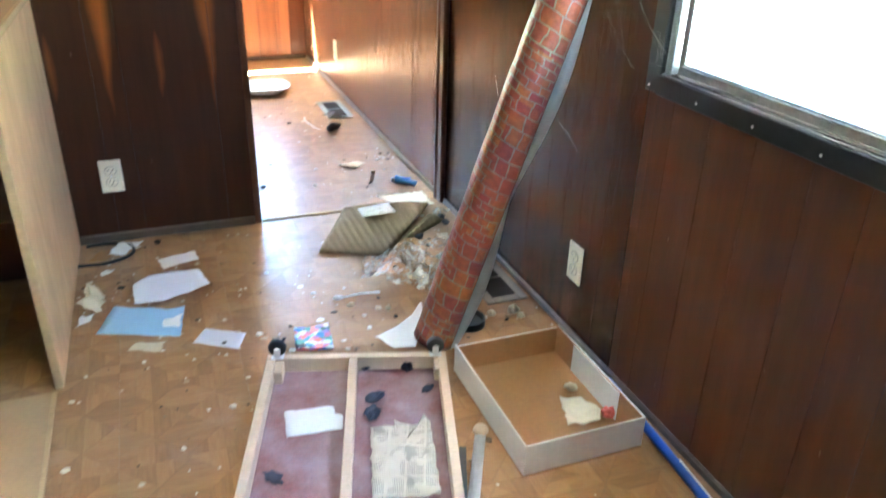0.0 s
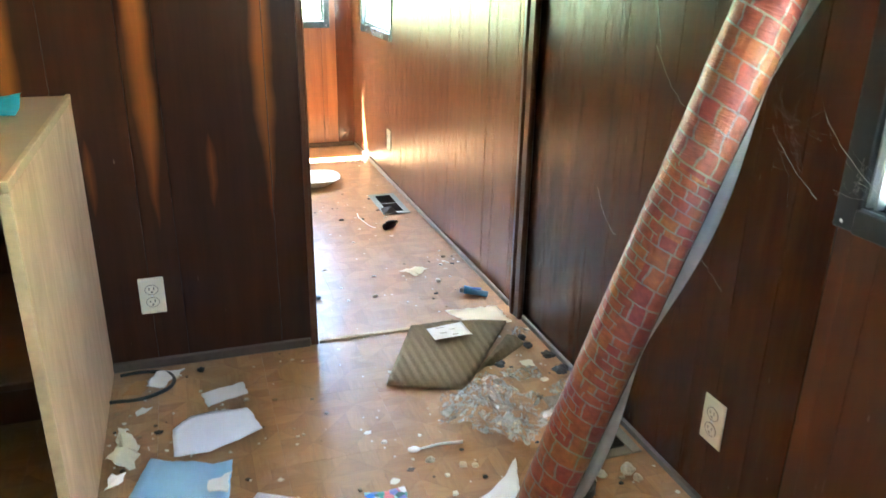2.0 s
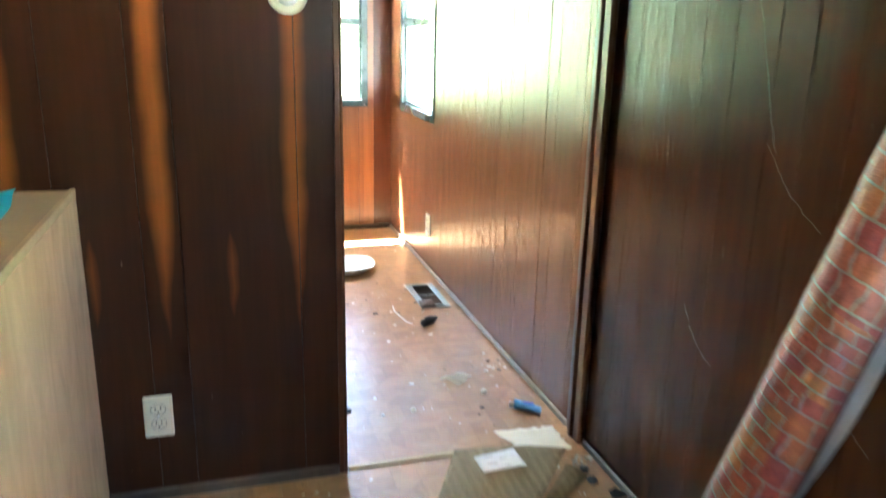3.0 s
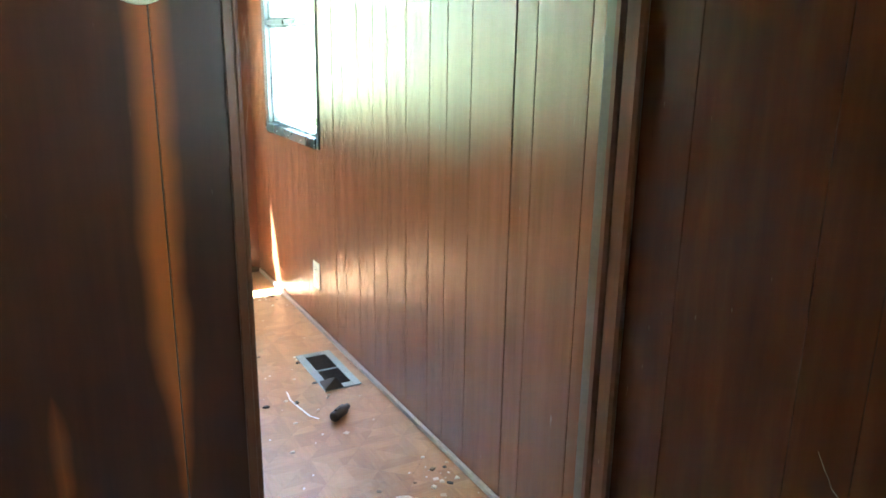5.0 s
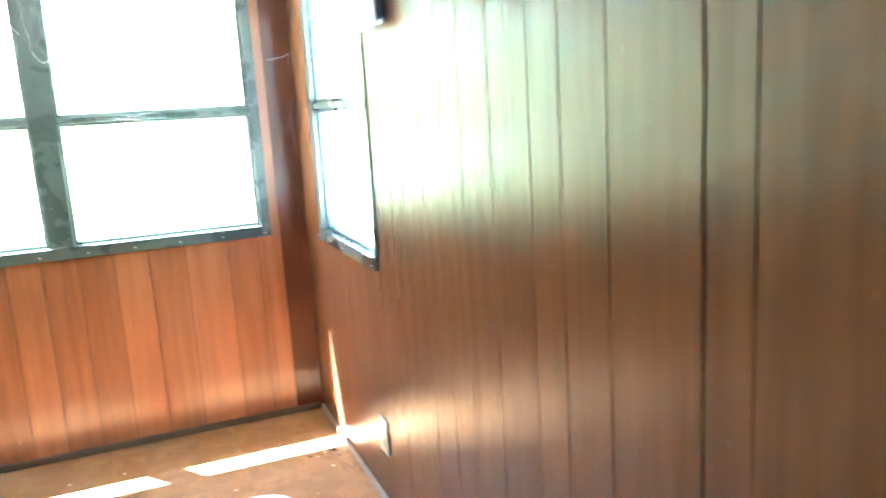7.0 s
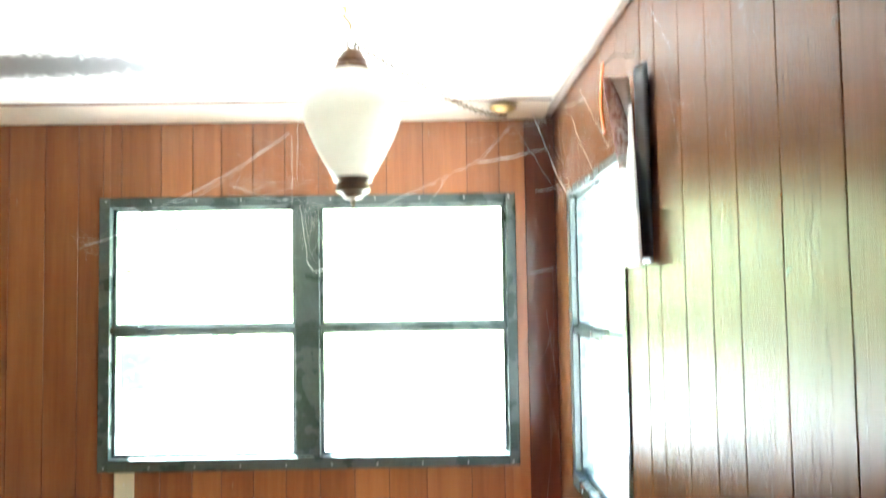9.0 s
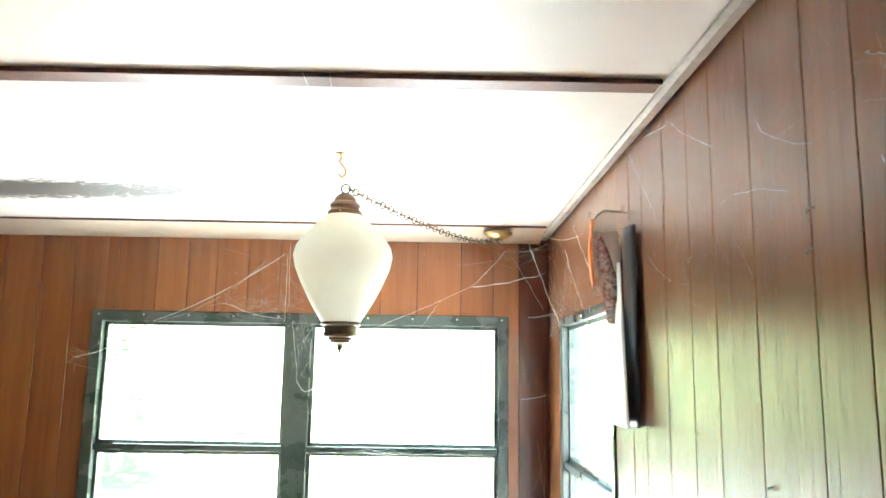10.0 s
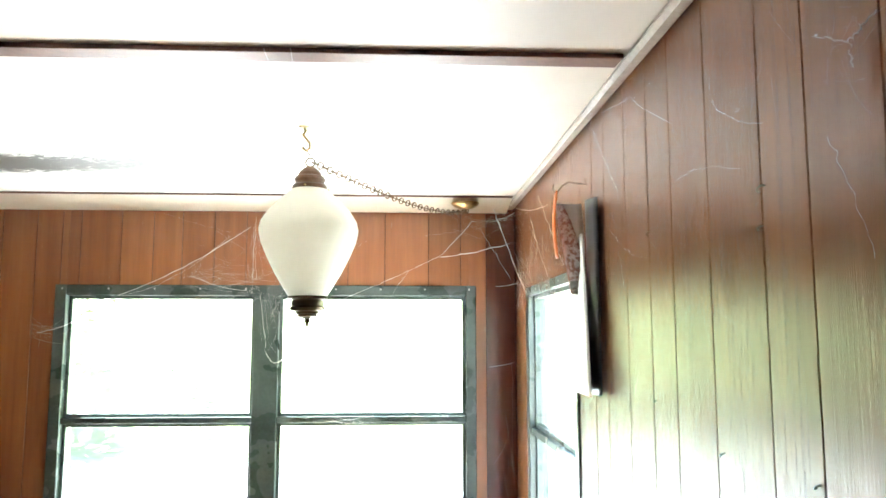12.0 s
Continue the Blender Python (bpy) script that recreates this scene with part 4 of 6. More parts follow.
sheet("torn_paper", [(-1.32, -0.16), (-1.27, -0.17), (-1.225, -0.09), (-1.285, -0.085)], 0.0, M_BROWNCARD, "torn brown paper scrap beside the cable", seed=41, torn=0.005)
sheet("torn_paper", [(-1.279, -0.264), (-1.261, -0.243), (-1.235, -0.257), (-1.252, -0.282), (-1.274, -0.286)], 0.0, M_PAPER, "small torn white scrap on the floor", seed=13, wave=0.012, torn=0.004)
sheet("torn_paper", [(-1.10, -0.69), (-1.06, -0.70), (-1.045, -0.62), (-1.10, -0.635)], 0.010, M_PAPER, "crumpled white scrap on the blue sheet", seed=14, wave=0.014, torn=0.006)
sheet("torn_paper", [(-1.336, -0.517), (-1.317, -0.474), (-1.315, -0.382), (-1.279, -0.407), (-1.253, -0.507), (-1.277, -0.561)], 0.0, M_OLDP, "crumpled newspaper scrap against the cabinet", seed=15, wave=0.045, torn=0.008)
sheet("torn_paper", [(-1.335, -0.60), (-1.30, -0.61), (-1.285, -0.56), (-1.32, -0.55)], 0.0, M_PAPER, "crumpled white scrap against the cabinet", seed=42, wave=0.03, torn=0.006)
sheet("torn_paper", [(-1.20, -0.75), (-1.12, -0.78), (-1.10, -0.735), (-1.18, -0.715)], 0.0, M_OLDP, "cream torn scrap beside the blue sheet", seed=16, torn=0.007)
sheet("teal_paper", [(-1.62, -0.42), (-1.42, -0.36), (-1.44, -0.14), (-1.64, -0.20)], 0.838, M_TEAL, "teal paper sheet lying on the cabinet top", seed=17, wave=0.02, lift=0.03, group="", torn=0.001)
sheet("torn_paper", [(-0.186, -1.325), (-0.135, -1.343), (-0.117, -1.406), (-0.136, -1.437), (-0.232, -1.447)], 0.006, M_OLDP, "torn yellowed paper in the tray", seed=18, wave=0.022, torn=0.006)
sheet("torn_paper", [(-0.94, -1.32), (-0.91, -1.33), (-0.90, -1.29), (-0.935, -1.285)], 0.0, M_PAPER, "small torn white scrap on the floor", seed=19, torn=0.004)
sheet("torn_paper", [(-0.141, -0.307), (-0.099, -0.312), (-0.104, -0.351), (-0.137, -0.358)], 0.0, M_OLDP, "small cream scrap beside the mat", seed=43, torn=0.005)
sheet("torn_paper", [(-0.36, -0.63), (-0.31, -0.60), (-0.29, -0.66), (-0.34, -0.68)], 0.03, M_OLDP, "cream scrap caught in the clear film", seed=44, torn=0.006)


def crumple(name, at, size, material, label, category, seed, flat=0.5, group=""):
    """A crumpled lump."""
    b = bmesh.new()
    bmesh.ops.create_icosphere(b, subdivisions=3, radius=1.0)
    for v in b.verts:
        k = 1 + 0.55 * noise.noise(v.co * 1.7 + Vector((seed, 0, 0))) + 0.25 * noise.noise(v.co * 4.5 + Vector((0, seed, 0)))
        v.co = Vector((v.co.x * size[0], v.co.y * size[1], v.co.z * size[2])) * k
    lo = min(v.co.z for v in b.verts)
    for v in b.verts:
        v.co.z -= lo
    root = link_bm(name, b, material)
    root.matrix_basis = pose(*at, 0, 0, seed * 37)
    return tagged(root, label, category, group)


def mover():
    """Upturned wheeled tray: pine rails round a maroon board, castors on the far corners."""
    root = thing("wheeled_tray", (-0.852, -0.957, 0.0), "upturned maroon board with pine rails and castors", "dolly", rz=-16.5)
    W, L = 0.466, 0.80
    part("board", boxes((0.0, W, -L, 0.0, 0.004, 0.010)), M_MAROON, root, "dusty maroon board")
    for x0, x1 in ((0.0, 0.022), (0.212, 0.234), (W - 0.022, W)):
        part("rail", boxes((x0, x1, -L, -0.0225, 0.0102, 0.052), bevel=0.002), M_PINE, root)
    for y0, y1 in ((-0.022, 0.0), (-L - 0.022, -L - 0.0003)):
        part("rail", boxes((0.0, W, y0, y1, 0.0102, 0.052), bevel=0.002), M_PINE, root)
    for x in (0.028, W - 0.028):
        part("corner_block", boxes((x - 0.017 + 0.012, x + 0.017 - 0.012 + 0.012, -0.075, -0.023, 0.0104, 0.046), bevel=0.002), M_PINE, root)
        c = part("castor", boxes((x - 0.016, x + 0.016, -0.027, 0.004, 0.0525, 0.055), (x - 0.008, x + 0.008, -0.024, -0.022, 0.055, 0.082), (x - 0.008, x + 0.008, 0.0, 0.002, 0.055, 0.082)), M_STEEL, root, "steel castor fork")
        wb = lathe([(0.004, -0.009), (0.020, -0.009), (0.023, -0.006), (0.023, 0.006), (0.020, 0.009), (0.004, 0.009)], 20)
        wb.transform(Matrix.Translation((x, -0.011, 0.080)) @ pose(0, 0, 0, 90))
        part("wheel", wb, M_RUBBER, c, "black rubber wheel")
        hub = rod(bmesh.new(), [(x, -0.027, 0.079), (x, 0.005, 0.079)], 0.005, 10)
        part("axle", hub, M_STEEL, c, "steel axle")
    return root


mover()
sheet("newspaper", [(-0.668, -1.290), (-0.613, -1.297), (-0.606, -1.277), (-0.556, -1.309), (-0.532, -1.280), (-0.530, -1.326), (-0.588, -1.545), (-0.728, -1.510)], 0.010, M_NEWS, "yellowed folded newspaper on the maroon board", "newspaper", seed=21, wave=0.012, lift=0.02, group="", torn=0.003)
sheet("white_paper", [(-0.846, -1.155), (-0.731, -1.172), (-0.732, -1.201), (-0.717, -1.212), (-0.729, -1.265), (-0.858, -1.251)], 0.010, M_PAPER, "white slip of paper between the rails", seed=22, wave=0.004)
for k, (x, y, s) in enumerate(((-0.627, -1.182, 0.017), (-0.650, -1.240, 0.017), (-0.511, -1.079, 0.017), (-0.907, -1.375, 0.015), (-0.609, -1.045, 0.010), (-0.489, -1.186, 0.011))):
    crumple("rag", (x, y, 0.0095), (s * 0.9, s * 1.6, s * 0.6), M_DARKRAG, "crumpled navy rag scrap on the board", "rag", 3 + k, group="rag scraps")

# ---- roll of brick-print vinyl leaning on the wall ----
TB, TT = Vector((-0.399, -0.979, 0.020)), Vector((-0.066, -1.104, 1.21))
tube_m = Matrix.Translation(TB) @ (TT - TB).to_track_quat("Z", "X").to_matrix().to_4x4()
TL = (TT - TB).length


flap_way = tube_m.to_3x3().inverted() @ Vector((0.80, -0.60, 0.0))
FLAP = math.atan2(flap_way.y, flap_way.x)


M_BACKING = plain("greyed_white_backing", (0.58, 0.56, 0.53), 0.7, vary=0.15)


def brick_roll():
    root = tagged(new("vinyl_roll"), "tall roll of red brick-print vinyl in clear film", "roll")
    root.matrix_basis = tube_m
    rr = random.Random(4)
    prof = [(0.0, 0.0), (0.030, 0.0), (0.032, 0.03), (0.0565, 0.03), (0.0570, 0.0)]
    prof += [(0.0565 + rr.uniform(-0.0008, 0.0012), TL * k / 40) for k in range(1, 41)] + [(0.034, TL), (0.033, TL - 0.03), (0.0, TL - 0.03)]
    part("printed_sheet", lathe(prof, 40), M_BRICKP, root, smooth=True)
    b = bmesh.new()
    rows = []
    for k in range(31):
        s = TL * k / 30
        fl = 0.001 + 0.027 * abs(math.sin(s * 5.6 + 0.5)) ** 1.3
        a = FLAP
        d = Vector((math.cos(a), math.sin(a), 0))
        tng = Vector((-math.sin(a), math.cos(a), 0))
        rows.append([b.verts.new(d * 0.0570 - tng * 0.012 + Vector((0, 0, s))), b.verts.new(d * (0.0570 + fl * 0.5) + tng * 0.002 + Vector((0, 0, s))), b.verts.new(d * (0.0570 + fl) + tng * 0.006 + Vector((0, 0, s)))])
    for p, q in zip(rows, rows[1:]):
        for j in range(2):
            b.faces.new((p[j], p[j + 1], q[j + 1], q[j]))
    ret = bmesh.ops.solidify(b, geom=b.faces[:], thickness=0.001)
    part("loose_edge", b, M_BACKING, root, "white backing edge hanging loose", smooth=True)
    return root


brick_roll()


# ---- floor registers ----
def register(name, x0, x1, y0, y1, material, label, bent=False):
    root = thing(name, ((x0 + x1) / 2, (y0 + y1) / 2, 0.0), label, "floor vent", group="floor vents")
    hx, hy = (x1 - x0) / 2, (y1 - y0) / 2
    ix, iy = hx - 0.030, hy - 0.032
    for d in ((-hx, -ix, -hy, hy), (ix, hx, -hy, hy), (-ix, ix, -hy, -iy), (-ix, ix, iy, hy)):
        part("rim", boxes((*d, 0.0005, 0.006), bevel=0.002), material, root)
    part("duct", boxes((-ix, ix, -iy, iy, 0.0003, 0.0012)), M_SLOT, root, "dark duct opening")
    part("bar", boxes((-ix, ix, -0.005, 0.005, 0.0013, 0.0062), bevel=0.001), material, root)
    k = 11
    for s in (-1, 1):
        for i in range(k):
            yy = s * (0.008 + (iy - 0.012) * (i + 0.5) / k)
            b = boxes((-ix, ix, -0.0012, 0.0012, -0.003, 0.003))
            b.transform(Matrix.Translation((0, yy, 0.0046)) @ pose(0, 0, 0, 30))
            part("louvre", b, M_LOUVRE, root)
    if bent:
        b = bmesh.new()
        v = [b.verts.new(p) for p in ((-hx, -hy, 0.006), (-hx + 0.07, -hy - 0.004, 0.006), (-hx + 0.05, -hy + 0.03, 0.034), (-hx - 0.004, -hy + 0.045, 0.022), (-hx, -hy, 0.0075), (-hx + 0.07, -hy - 0.004, 0.0075), (-hx + 0.05, -hy + 0.03, 0.0355), (-hx - 0.004, -hy + 0.045, 0.0235))]
        for q in ((0, 1, 2, 3), (4, 5, 6, 7), (0, 1, 5, 4), (1, 2, 6, 5), (2, 3, 7, 6), (3, 0, 4, 7)):
            b.faces.new([v[i] for i in q])
        part("bent_corner", b, M_LOUVRE, root, "rim corner bent upwards")
    return root


register("floor_vent", -0.190, -0.050, 1.228, 1.566, M_REG, "grey metal floor register with a bent corner", True)
register("floor_vent", -0.165, -0.025, -0.83, -0.52, M_REGD, "brown metal floor register behind the brick roll")


# ---- folded ribbed mat and plastic film at the doorway ----
def folded_mat():
    root = thing("floor_mat", (-0.36, -0.20, 0.0), "ribbed olive-brown mat folded over at the doorway", "mat")
    o = Vector((-0.36, -0.20, 0))

    def slab_of(c, z_of, t, name, n=18):
        b = bmesh.new()
        gs = []
        for dz in (0.0, t):
            g = []
            for i in range(n + 1):
                row = []
                for j in range(n + 1):
                    u, v = i / n, j / n
                    p = (Vector((*c[0], 0)) * (1 - u) + Vector((*c[1], 0)) * u) * (1 - v) + (Vector((*c[3], 0)) * (1 - u) + Vector((*c[2], 0)) * u) * v
                    p -= o
                    z = z_of(u, v) + 0.003 * noise.noise(Vector((p.x * 16, p.y * 16, 3)))
                    rnd = 0.004 if dz and (i in (0, n) or j in (0, n)) else 0.0
                    row.append(b.verts.new((p.x, p.y, max(0.0005 + dz * 0.5, z + dz - rnd))))
                g.append(row)
            gs.append(g)
        for g in gs:
            for i in range(n):
                for j in range(n):
                    b.faces.new((g[i][j], g[i + 1][j], g[i + 1][j + 1], g[i][j + 1]))
        ring = [(i, 0) for i in range(n)] + [(n, j) for j in range(n)] + [(i, n) for i in range(n, 0, -1)] + [(0, j) for j in range(n, 0, -1)]
        for k, (i, j) in enumerate(ring):
            i2, j2 = ring[(k + 1) % len(ring)]
            b.faces.new((gs[0][i][j], gs[0][i2][j2], gs[1][i2][j2], gs[1][i][j]))
        part(name, b, M_FABRIC, root, smooth=True)

    slab_of([(-0.58, -0.325), (-0.365, -0.42), (-0.10, -0.10), (-0.405, 0.015)], lambda u, v: 0.004 + 0.030 * u * v + 0.010 * math.sin(u * 3.1) * v, 0.014, "mat_top")
    slab_of([(-0.30, -0.335), (-0.22, -0.30), (-0.078, -0.20), (-0.11, -0.13)], lambda u, v: 0.001 + 0.012 * (1 - abs(2 * u - 1)), 0.010, "folded_flap", 10)


folded_mat()


def film_heap(name, at, sx, sy, h, seed, label, rz=0.0):
    """A crinkled piece of clear film."""
    b = bmesh.new()
    n = 26
    g = []
    for i in range(n + 1):
        row = []
        for j in range(n + 1):
            u, v = i / n * 2 - 1, j / n * 2 - 1
            k = 1 + 0.25 * noise.noise(Vector((u * 1.5, v * 1.5, seed)))
            z = h * (0.55 + 0.6 * noise.noise(Vector((u * 1.8, v * 1.8, seed + 4))) + 0.35 * abs(noise.noise(Vector((u * 4, v * 4, seed + 8))))) * (1.15 - 0.5 * max(abs(u), abs(v)))
            row.append(b.verts.new((u * sx * k, v * sy * k, max(0.002, z))))
        g.append(row)
    for i in range(n):
        for j in range(n):
            if (i / n * 2 - 1) ** 2 + (j / n * 2 - 1) ** 2 < 1.15 + 0.4 * noise.noise(Vector((i * 0.3, j * 0.3, seed))):
                b.faces.new((g[i][j], g[i + 1][j], g[i + 1][j + 1], g[i][j + 1]))
    loose = [v for v in b.verts if not v.link_faces]
    bmesh.ops.delete(b, geom=loose, context="VERTS")
    ob = link_bm(name, b, M_FILM)
    ob.matrix_basis = pose(*at, 0, 0, rz)
    return tagged(ob, label, "plastic film", "clear film scraps")


film_heap("plastic_film", (-0.345, -0.590, 0.0), 0.150, 0.120, 0.095, 2, "crinkled clear plastic film in a heap", -35)
film_heap("plastic_film", (-0.300, -0.455, 0.0), 0.075, 0.05, 0.06, 5, "crinkled clear plastic bag beside the mat", -60)
film_heap("plastic_film", (-0.185, -0.405, 0.0), 0.062, 0.038, 0.04, 9, "crinkled clear wrapper near the wall", -10)
film_heap("plastic_film", (-0.095, -0.51, 0.004), 0.045, 0.035, 0.035, 12, "small clear wrapper beside the floor vent", 40)
film_heap("plastic_film", (-0.06, -0.13, 0.0), 0.03, 0.025, 0.025, 15, "small clear wrapper against the jamb", 0)


def tipped_pen():
    root = thing("plastic_spoon", (-0.580, -0.650, 0.002), "white plastic spoon lying on the floor", "spoon", rz=-3)
    part("handle", rod(bmesh.new(), [(0, 0, 0.002), (0.06, 0.004, 0.006), (0.12, 0, 0.004)], [0.0025, 0.003, 0.004]), M_PAPER, root)
    b = bmesh.new()
    bmesh.ops.create_icosphere(b, subdivisions=2, radius=1)
    b.transform(Matrix.Translation((-0.012, 0, 0.004)) @ Matrix.Diagonal((0.017, 0.011, 0.006, 1)))
    part("bowl", b, M_PAPER, root, smooth=True)


tipped_pen()


def squeezed_tube():
    root = thing("squeeze_tube", (-0.088, 0.217, 0.0), "light blue squeezed plastic tube beside the jamb", "tube", rz=-27)
    b = bmesh.new()
    rows = []
    for k in range(9):
        s = k / 8
        w, hh = 0.016 + 0.010 * s, 0.014 * (1 - s) + 0.003
        rows.append([b.verts.new((-0.045 + 0.09 * s, w * math.cos(a), 0.001 + hh + hh * math.sin(a))) for a in (2 * math.pi * i / 14 for i in range(14))])
    for p, q in zip(rows, rows[1:]):
        for i in range(14):
            b.faces.new((p[i], p[(i + 1) % 14], q[(i + 1) % 14], q[i]))
    b.faces.new(rows[0])
    b.faces.new(rows[-1])
    part("body", b, M_LBLUE, root, smooth=True)
    c = lathe([(0, 0), (0.009, 0), (0.010, 0.015), (0, 0.016)], 14)
    c.transform(Matrix.Translation((-0.046, 0, 0.015)) @ pose(0, 0, 0, 0, -90))
    part("cap", c, M_PAPER, root, "white cap")
    part("label_patch", boxes((-0.02, 0.02, -0.010, 0.010, 0.0245, 0.0256), bevel=0.0003), M_BLUEPL, root, "dark blue printed patch")


squeezed_tube()


def dish():
    root = thing("plastic_dish", (-0.428, 1.866, 0.0), "shallow white plastic dish in the sunlight", "dish")
    prof = [(0.0, 0.002), (0.085, 0.002), (0.110, 0.018), (0.145, 0.040), (0.150, 0.041), (0.150, 0.044), (0.143, 0.043), (0.107, 0.022), (0.083, 0.005), (0.0, 0.005)]
    b = lathe(prof, 36)
    for v in b.verts:
        v.co.z += 0.004 * math.sin(3 * math.atan2(v.co.y, v.co.x)) * (v.co.length / 0.15) ** 2 if v.co.z > 0.015 else 0.0
    part("bowl", b, M_PAPER, root, smooth=True)


dish()


def lighter():
    root = thing("plastic_nozzle", (-0.206, 1.036, 0.0), "small black plastic nozzle on the floor", "nozzle", rz=38)
    c = lathe([(0, -0.045), (0.013, -0.045), (0.017, -0.040), (0.0175, 0.022), (0.012, 0.028), (0.009, 0.048), (0, 0.05)], 18)
    c.transform(Matrix.Translation((0, 0, 0.018)) @ pose(0, 0, 0, 0, 90))
    part("body", c, M_RUBBER, root, smooth=True)
    part("tab", boxes((-0.03, 0.0, -0.005, 0.005, 0.034, 0.040), bevel=0.001), M_RUBBER, root)


lighter()


def cable_loop():
    b = bmesh.new()
    pts = [Vector((-1.44, -0.205, 0.008)), Vector((-1.345, -0.19, 0.007)), Vector((-1.27, -0.195, 0.007)), Vector((-1.20, -0.165, 0.008)), Vector((-1.177, -0.12, 0.010)), Vector((-1.20, -0.065, 0.009)), Vector((-1.27, -0.04, 0.008)), Vector((-1.34, -0.045, 0.007))]
    fine = []
    for i in range(len(pts) - 1):
        p0, p1, p2, p3 = pts[max(i - 1, 0)], pts[i], pts[i + 1], pts[min(i + 2, len(pts) - 1)]
        for k in range(5):
            t = k / 5
            fine.append(0.5 * (2 * p1 + (p2 - p0) * t + (2 * p0 - 5 * p1 + 4 * p2 - p3) * t * t + (3 * p1 - p0 - 3 * p2 + p3) * t ** 3))
    rod(b, fine, 0.0055, 8)
    tagged(link_bm("cable", b, M_CABLE, smooth=True), "loop of black cable coming from behind the cabinet", "cable")


cable_loop()


def jar_lid():
    root = thing("tin_dish", (-0.262, -0.905, 0.0), "round dull grey metal dish behind the brick roll", "dish")
    part("rim", lathe([(0.0, 0.004), (0.044, 0.004), (0.046, 0.022), (0.050, 0.022), (0.051, 0.0), (0.0, 0.0)], 32), M_JAR, root, smooth=False)


jar_lid()


def blue_rod():
    b = rod(bmesh.new(), [(-0.030, -1.30, 0.012), (-0.045, -1.55, 0.012), (-0.075, -1.95, 0.012)], 0.011, 12)
    root = tagged(link_bm("plastic_pipe", b, M_BLUEPL, smooth=True), "bright blue plastic pipe along the wall", "pipe")
    part("printed_strip", rod(bmesh.new(), [(-0.043, -1.62, 0.0228), (-0.056, -1.78, 0.0228)], 0.0022, 6), M_PAPER, root, "white printed strip")


blue_rod()


def scraper():
    root = thing("scraper", (-0.422, -1.371, 0.0), "flat steel bar with a wooden knob on the floor", "tool", rz=-27)
    part("bar", boxes((-0.013, 0.013, -0.30, -0.010, 0.004, 0.010), bevel=0.002), M_STEEL, root)
    part("ridge", boxes((-0.006, 0.006, -0.30, -0.012, 0.0102, 0.013), bevel=0.001), M_STEEL, root)
    k = lathe([(0, 0), (0.014, 0.002), (0.019, 0.010), (0.016, 0.020), (0, 0.024)], 20)
    part("knob", k, M_PINE, root, "pale wooden knob", smooth=True)
    b = boxes((-0.008, 0.008, -0.22, 0.0, 0.002, 0.006), bevel=0.001)
    ob = link_bm("metal_strip", b, M_JAR)
    ob.matrix_basis = pose(-0.481, -1.404, 0.0, 0, 0, -21)
    tagged(ob, "thin dark metal strip on the floor", "strip")

scraper()
crumple("plastic_scrap", (-0.108, -1.424, 0.006), (0.014, 0.016, 0.013), M_RED, "small crumpled red plastic scrap in the tray", "scrap", 2)
crumple("foam_lump", (-0.138, -1.298, 0.006), (0.015, 0.012, 0.009), M_FOAM, "crumbled cream foam lump in the tray", "foam", 4)
for k, (x, y, s) in enumerate(((-0.108, -0.891, 0.020), (-0.10, -0.925, 0.012), (-0.178, -0.887, 0.013), (-0.464, -0.757, 0.009), (-0.565, -0.705, 0.012), (-0.46, 0.30, 0.010), (-0.19, 0.37, 0.012))):
    crumple("foam_lump", (x, y, 0.0), (s, s * 0.8, s * 0.6), M_FOAM, "crumbled cream foam lump on the floor", "foam", 11 + k, group="foam lumps")
for k, (x, y, s) in enumerate(((-0.076, -0.228, 0.014), (-0.071, -0.167, 0.013), (-0.040, -0.303, 0.016), (-0.045, -0.408, 0.020), (-0.211, -0.317, 0.014), (-0.67, 0.34, 0.010), (-1.10, -0.075, 0.010))):
    crumple("rag", (x, y, 0.0), (s * 1.2, s, s * 0.6), M_RUBBER, "small black crumpled scrap on the floor", "scrap", 31 + k, group="black scraps")


def peel(name, pts, label, seed):
    b = bmesh.new()
    rr = random.Random(seed)
    rows = []
    for i, p in enumerate(pts):
        p = Vector((*p, 0.003 + 0.008 * rr.random()))
        d = Vector((*pts[min(i + 1, len(pts) - 1)], 0)) - Vector((*pts[max(i - 1, 0)], 0))
        nrm = Vector((-d.y, d.x, 0)).normalized() * 0.003
        rows.append((b.verts.new(p - nrm), b.verts.new(p + nrm), b.verts.new(p + nrm + Vector((0, 0, 0.001))), b.verts.new(p - nrm + Vector((0, 0, 0.001)))))
    for p, q in zip(rows, rows[1:]):
        for j in range(4):
            b.faces.new((p[j], p[(j + 1) % 4], q[(j + 1) % 4], q[j]))
    tagged(link_bm(name, b, M_PAPER), label, "strip")


peel("paper_strip", [(-0.312, 1.28), (-0.321, 1.208), (-0.311, 1.15), (-0.305, 1.105), (-0.298, 1.069), (-0.276, 1.047)], "torn curling strip of cream paper on the floor", 3)


